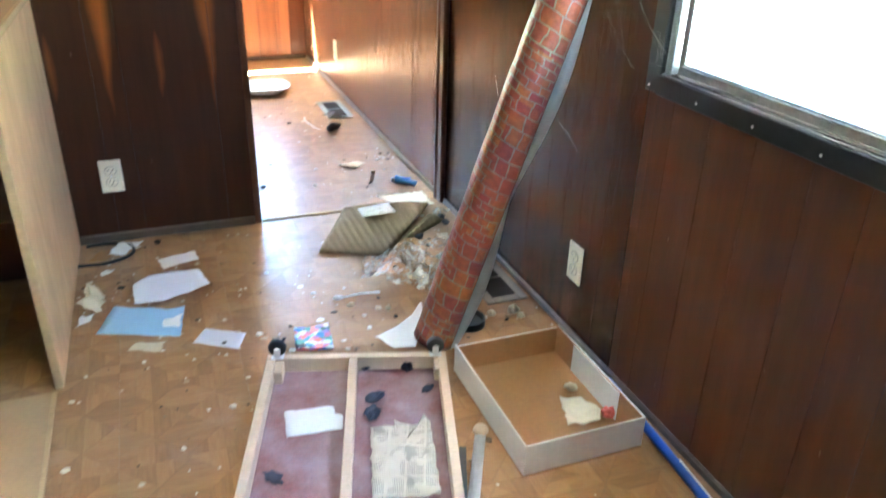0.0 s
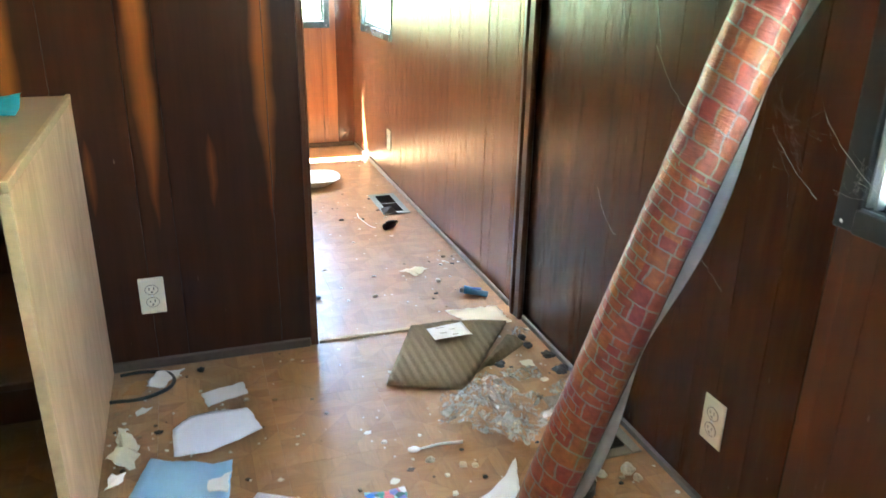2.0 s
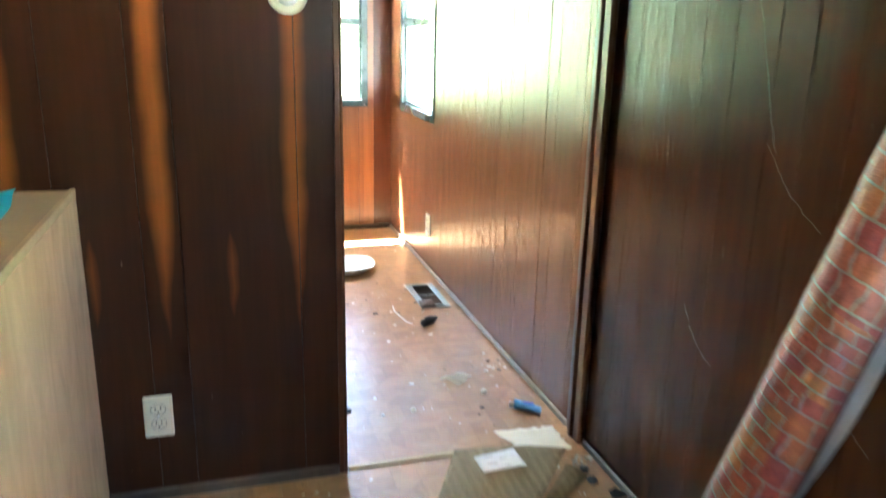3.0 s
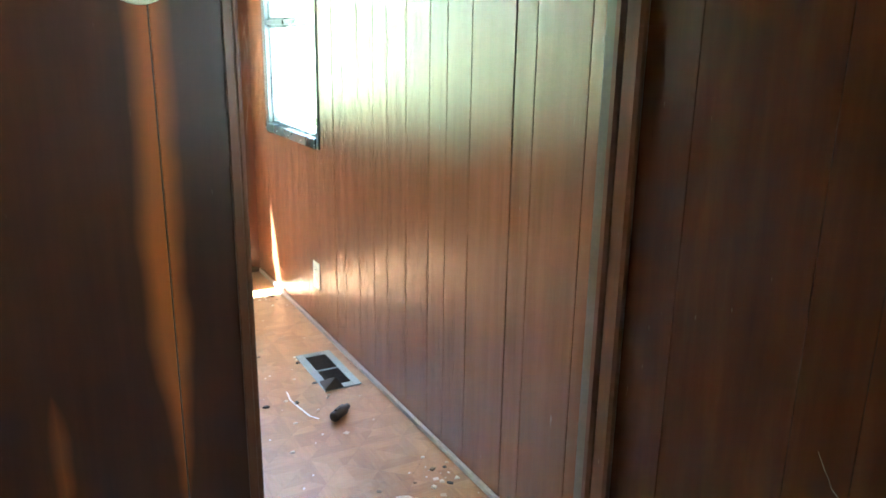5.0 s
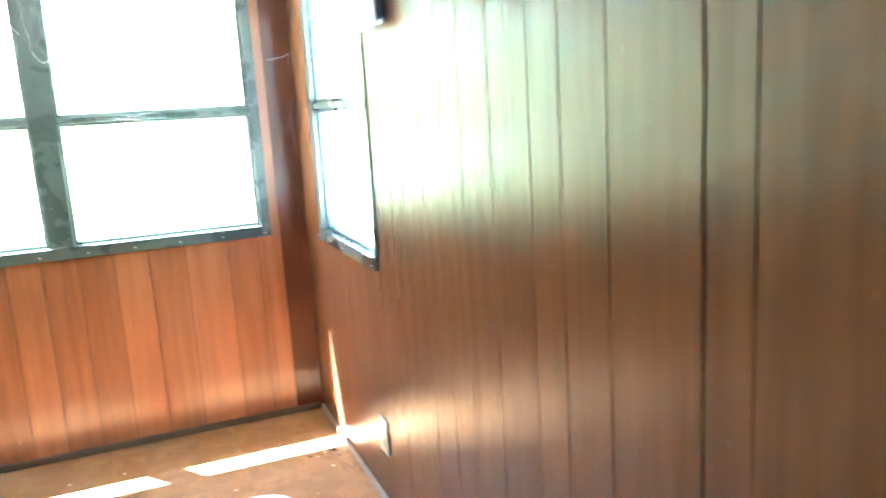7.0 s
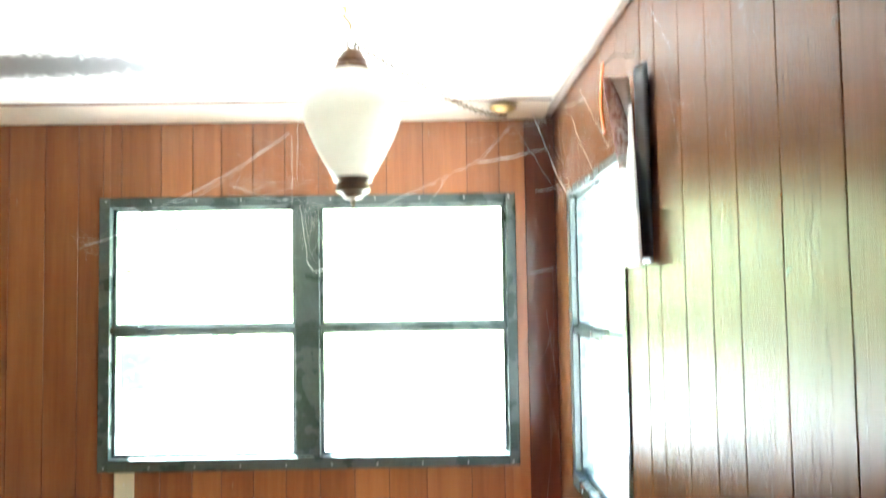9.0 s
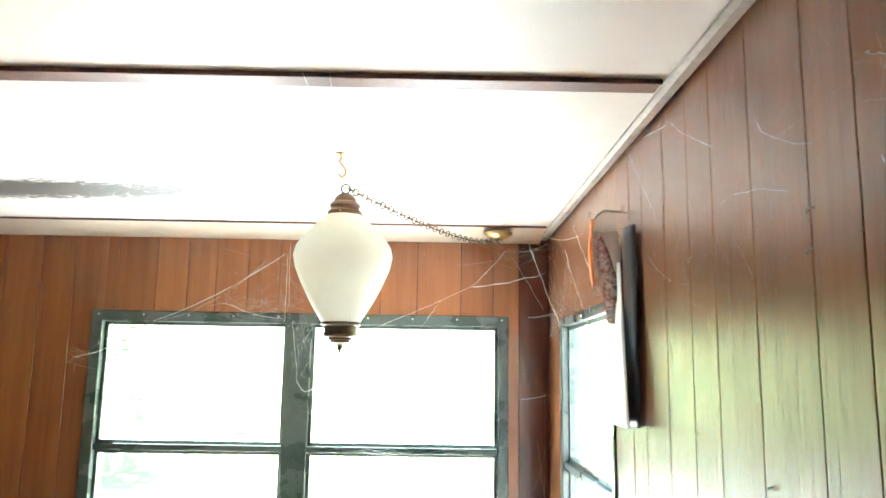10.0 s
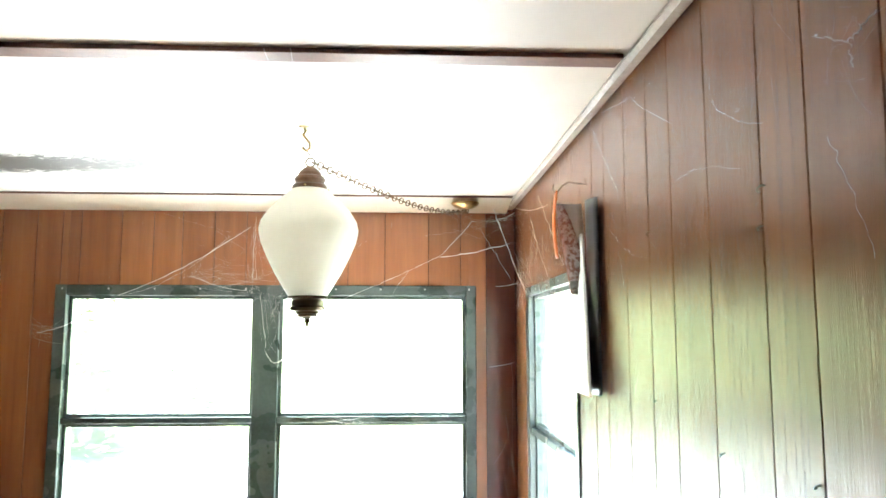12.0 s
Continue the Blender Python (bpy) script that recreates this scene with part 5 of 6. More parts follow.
def floor_debris():
    """Countless crumbs of paint, paper and foam strewn over the floor."""
    rr = random.Random(77)
    b = bmesh.new()
    spots = [(-0.9, -0.7, 0.45, 150), (-0.45, -0.75, 0.3, 120), (-0.35, 0.3, 0.35, 70), (-0.2, 1.3, 0.3, 60), (-0.7, -1.4, 0.4, 70), (-0.15, -0.2, 0.14, 60), (-1.25, -0.35, 0.12, 40), (-0.7, 2.2, 0.6, 60), (-0.06, 0.6, 0.05, 30), (-0.05, 2.3, 0.06, 24)]
    for cx, cy, sp, k in spots:
        for _ in range(k):
            x, y = rr.gauss(cx, sp), rr.gauss(cy, sp)
            if not (-1.34 < x < -0.02 and -2.2 < y < 2.58) or (-0.03 < y < 0.09 and x < -0.70) or (-0.41 < x < -0.07 and -1.55 < y < -1.1):
                continue
            s = rr.choice((0.003, 0.004, 0.005, 0.007, 0.011)) * rr.uniform(0.7, 1.3)
            n = rr.randrange(4, 7)
            a0 = rr.uniform(0, 6.28)
            lo = [b.verts.new((x + s * rr.uniform(0.6, 1.2) * math.cos(a0 + 6.283 * i / n), y + s * rr.uniform(0.5, 1.1) * math.sin(a0 + 6.283 * i / n), 0.0006)) for i in range(n)]
            z = rr.uniform(0.001, 0.5 * s + 0.001)
            hi = [b.verts.new((v.co.x * 0.8 + x * 0.2, v.co.y * 0.8 + y * 0.2, z)) for v in lo]
            b.faces.new(hi)
            for i in range(n):
                b.faces.new((lo[i], lo[(i + 1) % n], hi[(i + 1) % n], hi[i]))
    n = Nodes("mixed_crumbs")
    geo = n.add("NewGeometry")
    col = n.ramp(geo.outputs["Random Per Island"], (0.0, (0.75, 0.72, 0.62)), (0.55, (0.68, 0.60, 0.46)), (0.72, (0.35, 0.24, 0.14)), (0.9, (0.05, 0.045, 0.04)))
    tagged(link_bm("floor_debris", b, n.finish(col, 0.8)), "pale crumbs of paint, paper and foam on the floor", "debris", kind="stuff")


floor_debris()


# ---- swag lamp ----
def swag_lamp():
    lx, ly = -0.630, 1.708
    root = thing("pendant_lamp", (lx, ly, 1.5835), "white opal glass pendant lamp with brown cap and chain", "lamp")
    part("shade", lathe([(0.037, 0.316), (0.045, 0.309), (0.066, 0.290), (0.094, 0.262), (0.109, 0.238), (0.113, 0.218), (0.108, 0.192), (0.094, 0.158), (0.074, 0.118), (0.054, 0.084), (0.042, 0.066), (0.039, 0.066), (0.051, 0.086), (0.071, 0.120), (0.091, 0.160), (0.105, 0.194), (0.110, 0.218), (0.106, 0.236), (0.091, 0.259), (0.063, 0.287), (0.042, 0.305), (0.034, 0.312)], 48), M_OPAL, root, "white opal glass", smooth=True)
    part("cap", lathe([(0.0, 0.366), (0.012, 0.366), (0.020, 0.360), (0.026, 0.352), (0.027, 0.345), (0.033, 0.343), (0.036, 0.336), (0.033, 0.330), (0.035, 0.326), (0.040, 0.322), (0.041, 0.314), (0.036, 0.312), (0.0, 0.312)], 36), M_BRONZE, root, "brown turned cap", smooth=False)
    part("base_cap", lathe([(0.0, 0.068), (0.044, 0.068), (0.045, 0.062), (0.037, 0.058), (0.036, 0.046), (0.040, 0.043), (0.038, 0.036), (0.026, 0.033), (0.027, 0.029), (0.022, 0.027), (0.023, 0.023), (0.016, 0.020), (0.006, 0.017), (0.007, 0.011), (0.004, 0.008), (0.003, 0.0), (0.0, 0.0)], 36), M_DBRASS, root, "dark tarnished brass base with a finial")
    for a in (0.4, 2.5, 4.6):
        s = rod(bmesh.new(), [(0.036 * math.cos(a), 0.036 * math.sin(a), 0.317), (0.048 * math.cos(a), 0.048 * math.sin(a), 0.317)], 0.0018, 8)
        part("thumb_screw", s, M_BRASS, root)
    ring = [(0.0105 * math.cos(t), 0, 0.3775 + 0.0105 * math.sin(t)) for t in (6.2832 * k / 20 for k in range(21))]
    part("ring", rod(bmesh.new(), ring, 0.0022, 8, False), M_DBRASS, root)
    hook = thing("ceiling_hook", (-0.645, ly, ZC - 0.0005), "brass swag hook screwed into the ceiling", "hook")
    part("plate", lathe([(0, -0.004), (0.010, -0.004), (0.014, 0.0), (0, 0)], 18), M_BRASS, hook)
    part("shank", rod(bmesh.new(), [(0, 0, -0.003), (0.003, 0, -0.012), (-0.003, 0, -0.020), (0.004, 0, -0.028), (0.013, 0, -0.040), (0.013, 0, -0.052), (0.004, 0, -0.058), (-0.003, 0, -0.050)], 0.0036, 8), M_BRASS, hook)
    wire = rod(bmesh.new(), [(-0.638, ly, ZC - 0.056), (-0.634, ly, ZC - 0.064), (-0.630, ly, ZC - 0.072)], 0.0015, 6)
    tagged(link_bm("hook_wire", wire, M_DBRASS), "short dark wire between hook and lamp", "wire")
    chain = thing("lamp_chain", (lx, ly, 1.96), "tarnished brass swag chain sagging to the ceiling plate", "chain")
    A, B = Vector((lx + 0.006, ly + 0.004, 1.962)), Vector((-0.190, 2.58, 1.995))
    link = [(0.0125 * math.cos(t), 0.0080 * math.sin(t), 0) for t in (6.2832 * k / 12 for k in range(13))]
    lm = bpy.data.meshes.new("link")
    lb = rod(bmesh.new(), link, 0.0021, 5, False)
    lb.to_mesh(lm)
    lb.free()
    lm.materials.append(M_CHAIN)
    N = 46

    def at(s):
        p = A.lerp(B, s)
        p.z -= 0.125 * s * (1 - s) * (0.6 + 0.8 * s)
        return p

    for k in range(N):
        p, q = at(k / N), at((k + 1) / N)
        o = new("link", lm)
        o.parent = chain
        rot = (q - p).to_track_quat("X", "Z").to_matrix().to_4x4()
        o.matrix_basis = Matrix.Translation((p + q) / 2 - Vector((lx, ly, 1.96))) @ rot @ pose(0, 0, 0, 90 * (k % 2) + 20)
    can = thing("ceiling_canopy", (-0.198, 2.605, ZC - 0.0185), "round tarnished brass ceiling plate at the end of the chain", "ceiling plate")
    part("plate", lathe([(0.050, 0.0), (0.050, -0.003), (0.040, -0.012), (0.022, -0.020), (0.0, -0.022)], 36), M_BRASS, can, smooth=True)
    part("screw", lathe([(0.0, -0.027), (0.003, -0.026), (0.004, -0.021)], 10), M_DBRASS, can)


swag_lamp()


# ---- things hung on the side wall ----
M_NAVY = plain("blackish_blue_card", (0.008, 0.014, 0.026), 0.35, vary=0.4)
M_GREYP = plain("greyed_printed_paper", (0.52, 0.49, 0.47), 0.6, vary=0.15)
M_PAGE = plain("white_calendar_paper", (0.80, 0.80, 0.78), 0.7, vary=0.06)


def wall_hanging():
    h = thing("wire_hook", (-0.004, 1.640, 1.906), "rusty bent wire hook on the panelling", "hook")
    part("wire", rod(bmesh.new(), [(0, 0, 0.012), (0, 0, -0.004), (-0.018, 0, -0.002), (-0.040, 0.0, 0.001), (-0.055, 0, -0.010), (-0.064, 0, -0.022), (-0.074, 0, -0.016), (-0.072, 0, -0.004)], 0.0018, 7), M_DBRASS, h)
    b = bmesh.new()
    rows = []
    for k in range(13):
        s = k / 12
        z = 1.884 - 0.150 * s
        bow = 0.006 * math.sin(math.pi * s)
        rows.append([b.verts.new((-0.070 - bow, 1.638 + d, z)) for d in (-0.011, 0.011)] + [b.verts.new((-0.0715 - bow - 0.0015, 1.638 + d, z)) for d in (0.011, -0.011)])
    for p, q in zip(rows, rows[1:]):
        for j in range(4):
            b.faces.new((p[j], p[(j + 1) % 4], q[(j + 1) % 4], q[j]))
    b.faces.new(rows[0])
    b.faces.new(rows[-1])
    tagged(link_bm("plastic_strap", b, M_ORANGE, smooth=True), "narrow orange plastic strap hung on a wire hook", "strap")

    n = Nodes("printed_pouch")
    sp = n.noise(n.coords((1, 1, 1), shift=False), 85.0, 3)
    pat = n.ramp(sp, (0.44, (0.34, 0.17, 0.15)), (0.56, (0.68, 0.58, 0.58)))
    pouch = n.finish(pat, 0.4)
    root = thing("paper_pouch", (-0.035, 1.64, 1.713), "faded speckled paper pouch hanging on a wire hook", "pouch")

    def leaf(name, prof, y_of, material, label):
        """A curved sheet facing into the room: rows of (height, left, right)."""
        b = bmesh.new()
        rows = []
        for k in range(17):
            s = k / 16 * (len(prof) - 1)
            a = min(int(s), len(prof) - 2)
            f = s - a
            z, l, r = [prof[a][m] * (1 - f) + prof[a + 1][m] * f for m in range(3)]
            front = [b.verts.new((l + (r - l) * m / 4, y_of(m / 4, k / 16), z)) for m in range(5)]
            back = [b.verts.new((l + (r - l) * m / 4, y_of(m / 4, k / 16) + 0.002, z)) for m in (4, 3, 2, 1, 0)]
            rows.append(front + back)
        for p, q in zip(rows, rows[1:]):
            for m in range(10):
                b.faces.new((p[m], p[(m + 1) % 10], q[(m + 1) % 10], q[m]))
        b.faces.new(rows[0])
        b.faces.new(rows[-1])
        return b

    part("back_sheet", leaf("b", [(0.148, -0.036, 0.024), (0.06, -0.020, 0.030), (-0.030, 0.000, 0.031)], lambda u, s: 0.012 + 0.010 * math.sin(u * 3), M_OLDP, ""), M_GREYP, root, "greyish printed paper back", smooth=True)
    part("front_sheet", leaf("f", [(0.140, -0.038, -0.020), (0.10, -0.032, -0.002), (0.04, -0.022, 0.016), (-0.02, -0.014, 0.029), (-0.058, -0.008, 0.028)], lambda u, s: -0.004 - 0.010 * math.sin(u * 3.14), pouch, ""), pouch, root, "speckled reddish print", smooth=True)
    part("clear_end", leaf("c", [(-0.030, -0.012, 0.030), (-0.060, -0.008, 0.026)], lambda u, s: -0.012 - 0.006 * math.sin(u * 3.14), M_FILM, ""), M_FILM, root, "clear plastic lower end", smooth=True)
    cal = thing("wall_calendar", (-0.012, 1.560, 1.443), "old wall calendar with a dark cover and one white page", "calendar")

    def sheet(rows, x_of):
        """A hanging sheet on the long wall: rows of (height, near edge, far edge), bowed off the wall by x_of."""
        b = bmesh.new()
        loops = []
        for k in range(17):
            s = k / 16 * (len(rows) - 1)
            a = min(int(s), len(rows) - 2)
            z, l, r = [rows[a][m] * (1 - s + a) + rows[a + 1][m] * (s - a) for m in range(3)]
            pts = [(x_of(m / 6, k / 16), l + (r - l) * m / 6, z) for m in range(7)]
            loops.append([b.verts.new(q) for q in pts] + [b.verts.new((q[0] + 0.0012, q[1], q[2])) for q in reversed(pts)])
        for p, q in zip(loops, loops[1:]):
            for m in range(14):
                b.faces.new((p[m], p[(m + 1) % 14], q[(m + 1) % 14], q[m]))
        b.faces.new(loops[0])
        b.faces.new(loops[-1])
        return b

    part("cover", sheet([(0.405, -0.064, 0.030), (0.31, -0.066, 0.034), (0.22, -0.068, 0.040), (0.1, -0.068, 0.044), (0.0, -0.066, 0.046)], lambda u, s: -0.004 - 0.012 * math.sin(u * 3.14) * (1 - 0.6 * s)), M_NAVY, cal, "blackish blue card cover", smooth=True)
    part("page", sheet([(0.34, 0.020, 0.060), (0.26, 0.0, 0.060), (0.205, -0.018, 0.150), (0.1, -0.042, 0.160), (-0.004, -0.058, 0.160)], lambda u, s: -0.0145 - 0.006 * s - 0.003 * math.sin(u * 4 + s * 2)), M_PAGE, cal, "blank white paper page", smooth=True)
    for y, z, s in ((0.806, 1.732, 1.0), (0.814, 1.687, 0.7), (1.201, 1.734, 0.9), (0.945, 1.415, 0.6), (1.20, 1.46, 0.5), (0.722, 1.418, 0.6)):
        s *= 0.55
        c = rod(bmesh.new(), [(0, 0, 0), (-0.010 * s, 0, 0), (-0.016 * s, 0.003, -0.006 * s), (-0.012 * s, 0.006, -0.012 * s), (-0.006 * s, 0.006, -0.010 * s)], 0.0011, 6)
        ob = link_bm("cup_hook", c, M_DBRASS)
        ob.matrix_basis = pose(-0.003, y, z)
        tagged(ob, "small rusty hook screwed into a panel groove", "hook", "small wall hooks")


wall_hanging()


# ---- cobwebs ----
def web_material():
    n = Nodes("dusty_cobweb")
    n.t.nodes.remove(n.b)
    d = n.add("BsdfDiffuse")
    d.inputs[0].default_value = (0.8, 0.78, 0.74, 1)
    t = n.add("BsdfTranslucent")
    t.inputs[0].default_value = (0.8, 0.78, 0.74, 1)
    m = n.add("MixShader")
    m.inputs[0].default_value = 0.5
    n.link(d.outputs[0], m.inputs[1])
    n.link(t.outputs[0], m.inputs[2])
    n.link(m.outputs[0], n.t.nodes["Material Output"].inputs[0])
    return n.mat


M_WEB = web_material()


def cobweb(strands, seed, label, tangle=()):
    """Strands as (from, to, sag, radius); tangle as (centre, spread, count, radius)."""
    rr = random.Random(seed)
    b = bmesh.new()
    for p, q, sag, rad in strands:
        p, q = Vector(p), Vector(q)
        n = 14
        pts = []
        for k in range(n + 1):
            s = k / n
            c = p.lerp(q, s)
            c.z -= sag * 4 * s * (1 - s)
            c += Vector((rr.gauss(0, 1), rr.gauss(0, 1), rr.gauss(0, 1))) * 0.0012
            pts.append(c)
        rod(b, pts, [0.5 * rad * rr.uniform(0.4, 1.6) for _ in pts], 4)
    for c, spread, count, rad in tangle:
        c = Vector(c)
        for _ in range(count):
            p = c + Vector([rr.gauss(0, s) for s in spread])
            q = c + Vector([rr.gauss(0, s) for s in spread])
            m = (p + q) / 2 - Vector((0, 0, (p - q).length * rr.uniform(0, 0.2)))
            pts = [p, p.lerp(m, 0.5) + Vector((0, 0, -0.002)), m, m.lerp(q, 0.5), q]
            for pp in pts:
                pp.x = min(pp.x, -0.006)
                pp.y = min(pp.y, YE - 0.006)
                pp.z = min(pp.z, ZC - 0.002)
            rod(b, pts, 0.34 * rad * rr.uniform(0.5, 1.3), 3)
    return tagged(link_bm("cobweb", b, M_WEB), label, "cobweb", "cobwebs", "stuff")


cobweb([((-1.392, 2.62, 1.701), (-0.923, 2.50, 1.925), 0.02, 0.0013), ((-1.36, 2.64, 1.705), (-0.99, 2.52, 1.90), 0.03, 0.0006), ((-1.70, YE - 0.02, 1.575), (-1.52, YE - 0.04, 1.64), 0.012, 0.0024), ((-0.945, 2.66, 1.945), (-0.945, 2.66, 1.71), 0.0, 0.0012), ((-1.15, 2.64, 1.77), (-0.95, 2.66, 1.72), 0.012, 0.0012)], 3,
       "dusty cobweb strands from the double window to the lamp", [((-1.02, 2.60, 1.76), (0.10, 0.05, 0.035), 44, 0.00035), ((-1.66, YE - 0.05, 1.58), (0.03, 0.02, 0.03), 16, 0.0006), ((-0.98, 2.62, 1.85), (0.16, 0.05, 0.06), 16, 0.00025)])
cobweb([((-0.925, YE - 0.03, 1.71), (-0.90, YE - 0.03, 1.50), 0.0, 0.0014), ((-0.90, YE - 0.03, 1.50), (-0.835, YE - 0.03, 1.49), 0.028, 0.0034), ((-0.835, YE - 0.03, 1.49), (-0.84, YE - 0.03, 1.66), 0.0, 0.0009)], 5,
       "sagging dusty cobweb loop on the window mullion", [((-0.88, YE - 0.03, 1.62), (0.03, 0.008, 0.06), 22, 0.0005), ((-0.62, YE - 0.03, 1.262), (0.05, 0.006, 0.012), 16, 0.0008)])
cobweb([((-0.62, 2.60, 1.69), (-0.285, 2.60, 1.842), 0.004, 0.0011), ((-0.285, 2.60, 1.842), (-0.176, 2.60, 1.963), 0.004, 0.0016), ((-0.285, 2.60, 1.835), (-0.036, 2.60, 1.888), 0.006, 0.0030), ((-0.40, 2.60, 1.785), (-0.46, 2.66, 1.70), 0.0, 0.0009), ((-0.10, 2.58, 2.000), (-0.022, 2.56, 1.78), 0.0, 0.0036), ((-0.022, 2.56, 1.78), (-0.010, 2.45, 1.70), 0.0, 0.0020), ((-0.176, 2.60, 1.963), (-0.03, 2.55, 1.985), 0.012, 0.0012), ((-0.16, 2.60, 1.96), (-0.04, 2.60, 1.76), 0.0, 0.0008), ((-0.06, 2.50, 2.01), (-0.010, 2.05, 1.93), 0.02, 0.0012), ((-0.012, 2.20, 1.98), (-0.012, 1.85, 1.74), 0.0, 0.0009), ((-0.012, 2.34, 1.93), (-0.012, 2.05, 1.72), 0.01, 0.0009), ((-0.09, 2.62, 1.735), (-0.012, 2.60, 1.748), 0.004, 0.0022), ((-0.10, YE - 0.02, 1.45), (-0.02, YE - 0.05, 1.47), 0.003, 0.0016)], 7,
       "dusty cobweb tangle in the ceiling corner", [((-0.11, 2.60, 1.97), (0.09, 0.06, 0.03), 34, 0.00035), ((-0.016, 2.30, 1.80), (0.008, 0.20, 0.09), 60, 0.00030), ((-0.02, 2.50, 1.72), (0.01, 0.06, 0.05), 20, 0.0005), ((-0.02, 2.69, 1.30), (0.010, 0.02, 0.24), 8, 0.0003), ((-0.02, 1.78, 1.76), (0.01, 0.08, 0.05), 30, 0.0004)])
cobweb([((-0.62, 1.69, 1.955), (-0.58, 0.9, ZC - 0.003), 0.0, 0.0004), ((-0.655, 1.0, ZC - 0.002), (-0.63, 1.66, ZC - 0.03), 0.0, 0.0004), ((-0.75, 1.7, 1.83), (-0.9, 2.5, 1.75), 0.02, 0.0007)], 9,
       "thin cobweb strands round the lamp", [((-0.60, 1.75, 1.90), (0.06, 0.06, 0.05), 14, 0.0004)])
cobweb([((-0.03, 1.48, 2.016), (-0.012, 1.267, 1.985), 0.006, 0.00026), ((-0.012, 1.267, 1.985), (-0.012, 1.064, 1.881), 0.008, 0.00019), ((-0.03, 1.50, 2.012), (-0.012, 1.35, 1.82), 0.0, 0.00016), ((-0.012, 0.92, 1.866), (-0.012, 0.79, 1.80), 0.01, 0.00016), ((-0.012, 1.06, 1.79), (-0.012, 0.85, 1.76), -0.012, 0.00013), ((-0.012, 0.676, 1.857), (-0.012, 0.622, 1.828), 0.002, 0.00029), ((-0.012, 0.622, 1.828), (-0.012, 0.582, 1.838), 0.002, 0.00036), ((-0.012, 0.622, 1.828), (-0.012, 0.618, 1.80), 0.0, 0.00023), ((-0.012, 0.66, 1.75), (-0.012, 0.60, 1.63), 0.0, 0.00013), ((-0.012, 1.418, 1.77), (-0.012, 1.20, 1.69), 0.015, 0.00016), ((-0.012, 1.40, 1.80), (-0.012, 1.33, 1.65), 0.0, 0.00013)], 11,
       "thin dusty cobweb on the side panelling", [((-0.012, 1.28, 1.97), (0.004, 0.10, 0.03), 26, 0.00007), ((-0.012, 0.85, 1.87), (0.003, 0.10, 0.06), 14, 0.00005), ((-0.012, 0.62, 1.82), (0.003, 0.05, 0.03), 14, 0.00006), ((-0.012, 1.25, 1.74), (0.004, 0.12, 0.05), 14, 0.00006), ((-0.012, 1.02, 1.68), (0.003, 0.08, 0.06), 10, 0.00005)])
cobweb([((-0.02, -0.676, 1.018), (-0.02, -0.837, 0.883), 0.02, 0.00030), ((-0.02, -0.475, 0.617), (-0.02, -0.591, 0.518), 0.02, 0.00030), ((-0.03, -1.091, 0.911), (-0.03, -1.228, 0.811), 0.01, 0.00035), ((-0.02, -0.90, 0.60), (-0.02, -1.018, 0.544), 0.0, 0.00030), ((-0.02, -0.6, 1.3), (-0.02, -0.7, 1.0), 0.01, 0.00020), ((-0.02, -1.2, 0.95), (-0.02, -1.36, 0.84), 0.01, 0.00045)], 13,
       "thin cobweb strands on the dark panelling", [((-0.03, -1.13, 0.92), (0.015, 0.045, 0.045), 44, 0.00009), ((-0.02, -1.31, 0.86), (0.01, 0.03, 0.02), 24, 0.00020)])
cobweb([((PX + 0.004, 0.06, 1.42), (PX + 0.05, 0.3, 1.30), 0.02, 0.0005)], 15, "wisps of cobweb in the far room corner", [((-0.04, 2.66, 1.05), (0.02, 0.03, 0.2), 9, 0.0004)])



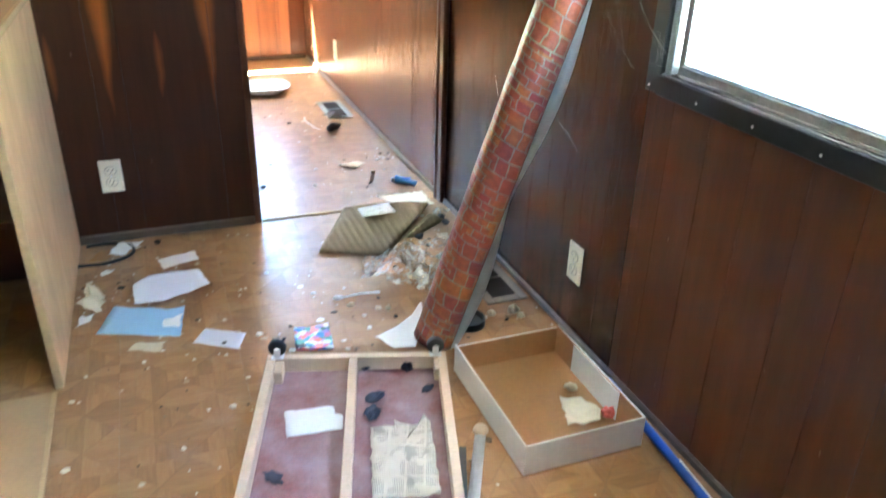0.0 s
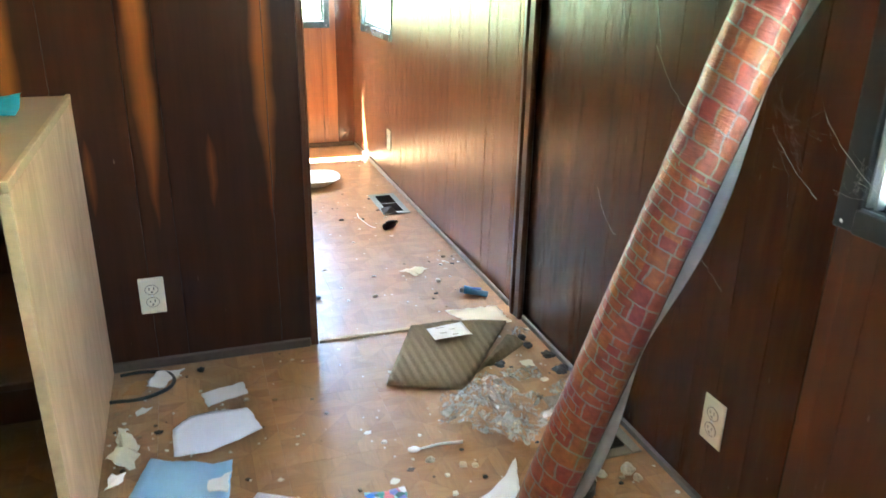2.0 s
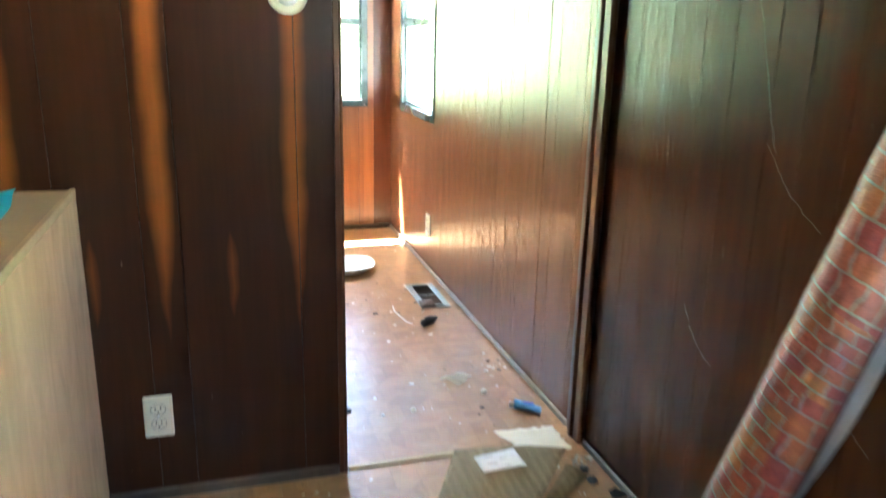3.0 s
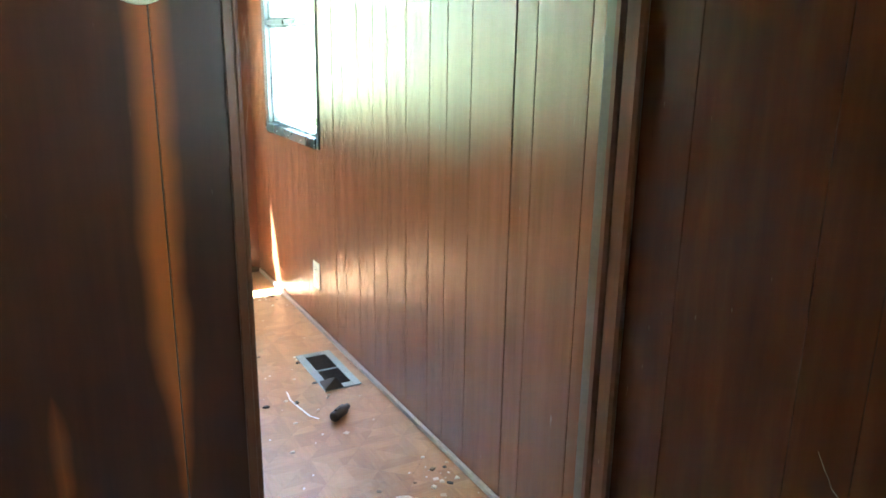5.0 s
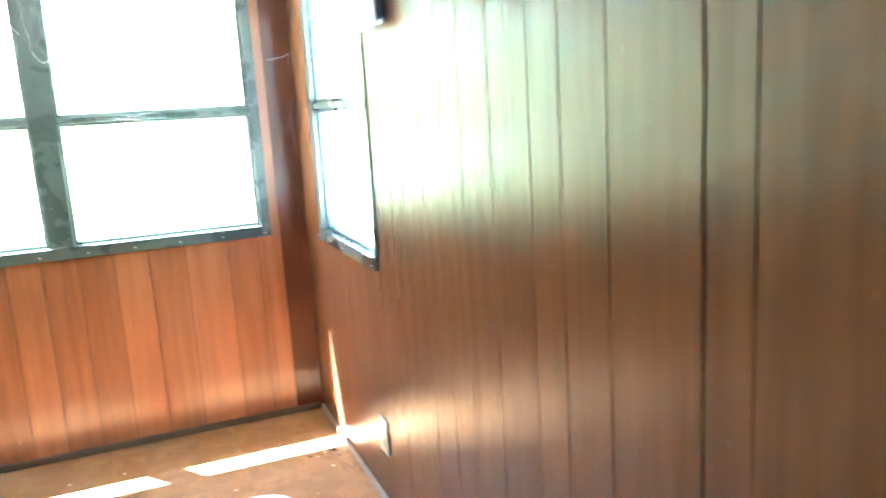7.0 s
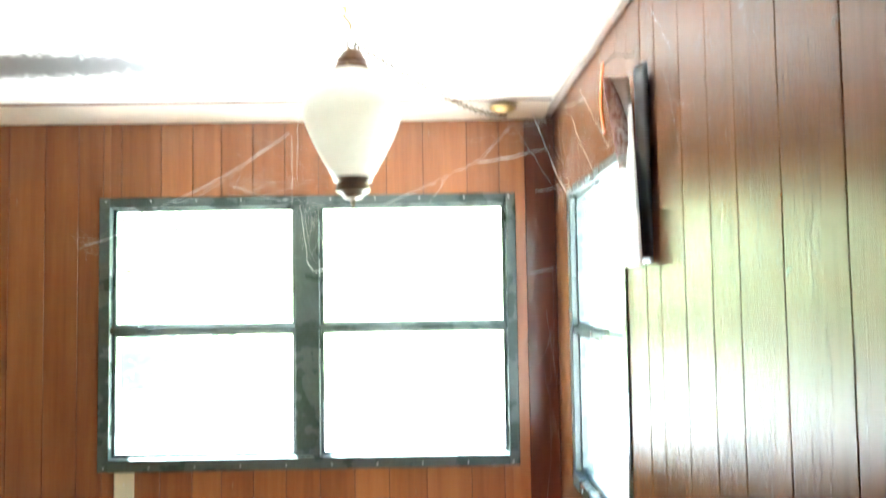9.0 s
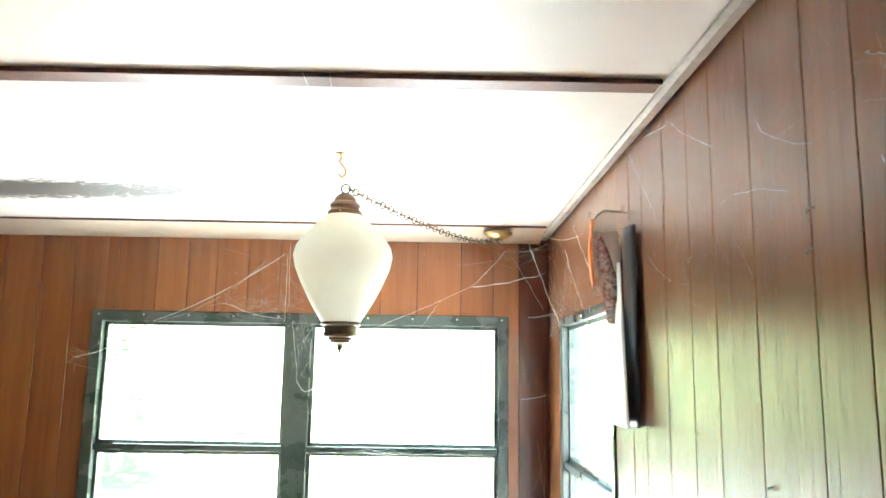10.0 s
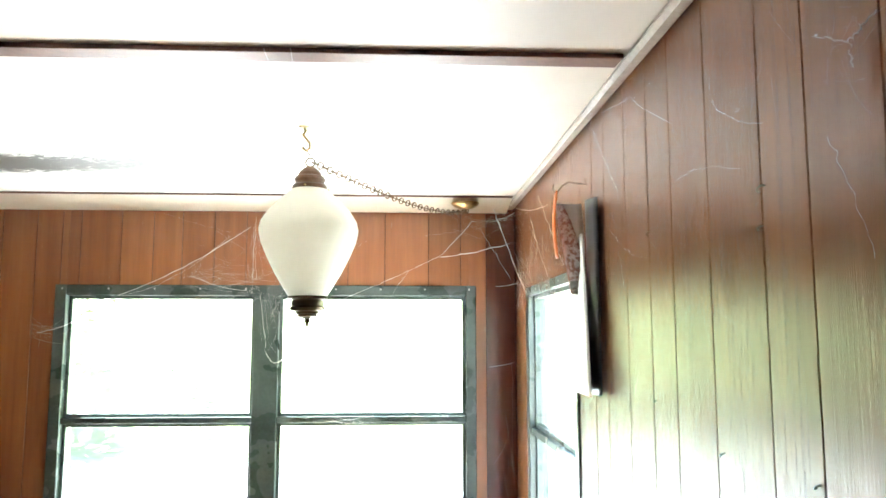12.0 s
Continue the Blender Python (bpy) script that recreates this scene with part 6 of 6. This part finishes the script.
# ---- boards and tiles, many pieces ----
G_FAR = [0.127, 0.312, 0.588, 0.714, 0.814, 0.965, 1.104, 1.212, 1.342, 1.486, 1.70, 1.80, 1.92, 2.03, 2.17, 2.29, 2.41, 2.53]
planks(wall_right, "y", 0.0, -1, 0.0, YE, 0.0, ZC, G_FAR, [0.393, 1.584], [W3], M_FAR)
G_NEAR = [-0.152, -0.415, -0.522, -0.648, -0.742, -0.847, -0.949, -1.035, -1.15, -1.35, -1.47, -1.60, -1.74, -1.86, -1.98, -2.10, -2.25, -2.36]
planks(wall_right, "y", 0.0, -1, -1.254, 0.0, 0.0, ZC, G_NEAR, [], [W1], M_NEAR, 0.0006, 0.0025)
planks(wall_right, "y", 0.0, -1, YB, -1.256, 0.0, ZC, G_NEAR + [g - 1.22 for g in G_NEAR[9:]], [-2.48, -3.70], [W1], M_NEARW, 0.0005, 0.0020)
G_END = [-0.111, -0.205, -0.323, -0.483, -0.617, -0.740, -0.863, -0.985, -1.10, -1.215, -1.318, -1.432, -1.575, -1.64, -1.73, -1.85, -1.98, -2.1, -2.22, -2.35, -2.6, -2.8, -3.0, -3.2]
planks(wall_end, "x", YE, -1, XL, -0.111, 0.0, ZC, G_END, [], [W2], M_END)
planks(wall_end, "x", YE, -1, -0.111, -0.0045, 0.0, ZC, [], [], [], M_CORNER)
G_PART = [-0.843, -1.128, -1.218, -1.40, -1.53, -1.62, -1.75, -1.94, -2.06, -2.2, -2.35, -2.5, -2.7, -2.9, -3.1]
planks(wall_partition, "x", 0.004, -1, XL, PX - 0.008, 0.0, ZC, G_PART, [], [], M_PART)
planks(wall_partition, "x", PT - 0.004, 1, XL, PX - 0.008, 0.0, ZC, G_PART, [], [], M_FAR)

TILE = 0.305
tb = bmesh.new()
box(tb, -TILE / 2 + 0.0002, TILE / 2 - 0.0002, -TILE / 2 + 0.0002, TILE / 2 - 0.0002, -0.004, 0.0)
tile_mesh = bpy.data.meshes.new("tile")
bmesh.ops.recalc_face_normals(tb, faces=tb.faces)
tb.to_mesh(tile_mesh)
tb.free()
tile_mesh.materials.append(M_FLOOR)
rt = random.Random(3)
ix = 0
while -TILE * (ix + 1) > XL - TILE:
    iy = 0
    while YE - TILE * iy > YB:
        x, y = -TILE * (ix + 0.5), YE - TILE * (iy + 0.5)
        if x - TILE / 2 > XL - 0.2:
            o = new("tile", tile_mesh)
            o.parent = floor
            o.matrix_basis = pose(x, y, rt.uniform(-0.0002, 0.0), 0, 0, 90 * rt.randrange(4))
        iy += 1
    ix += 1
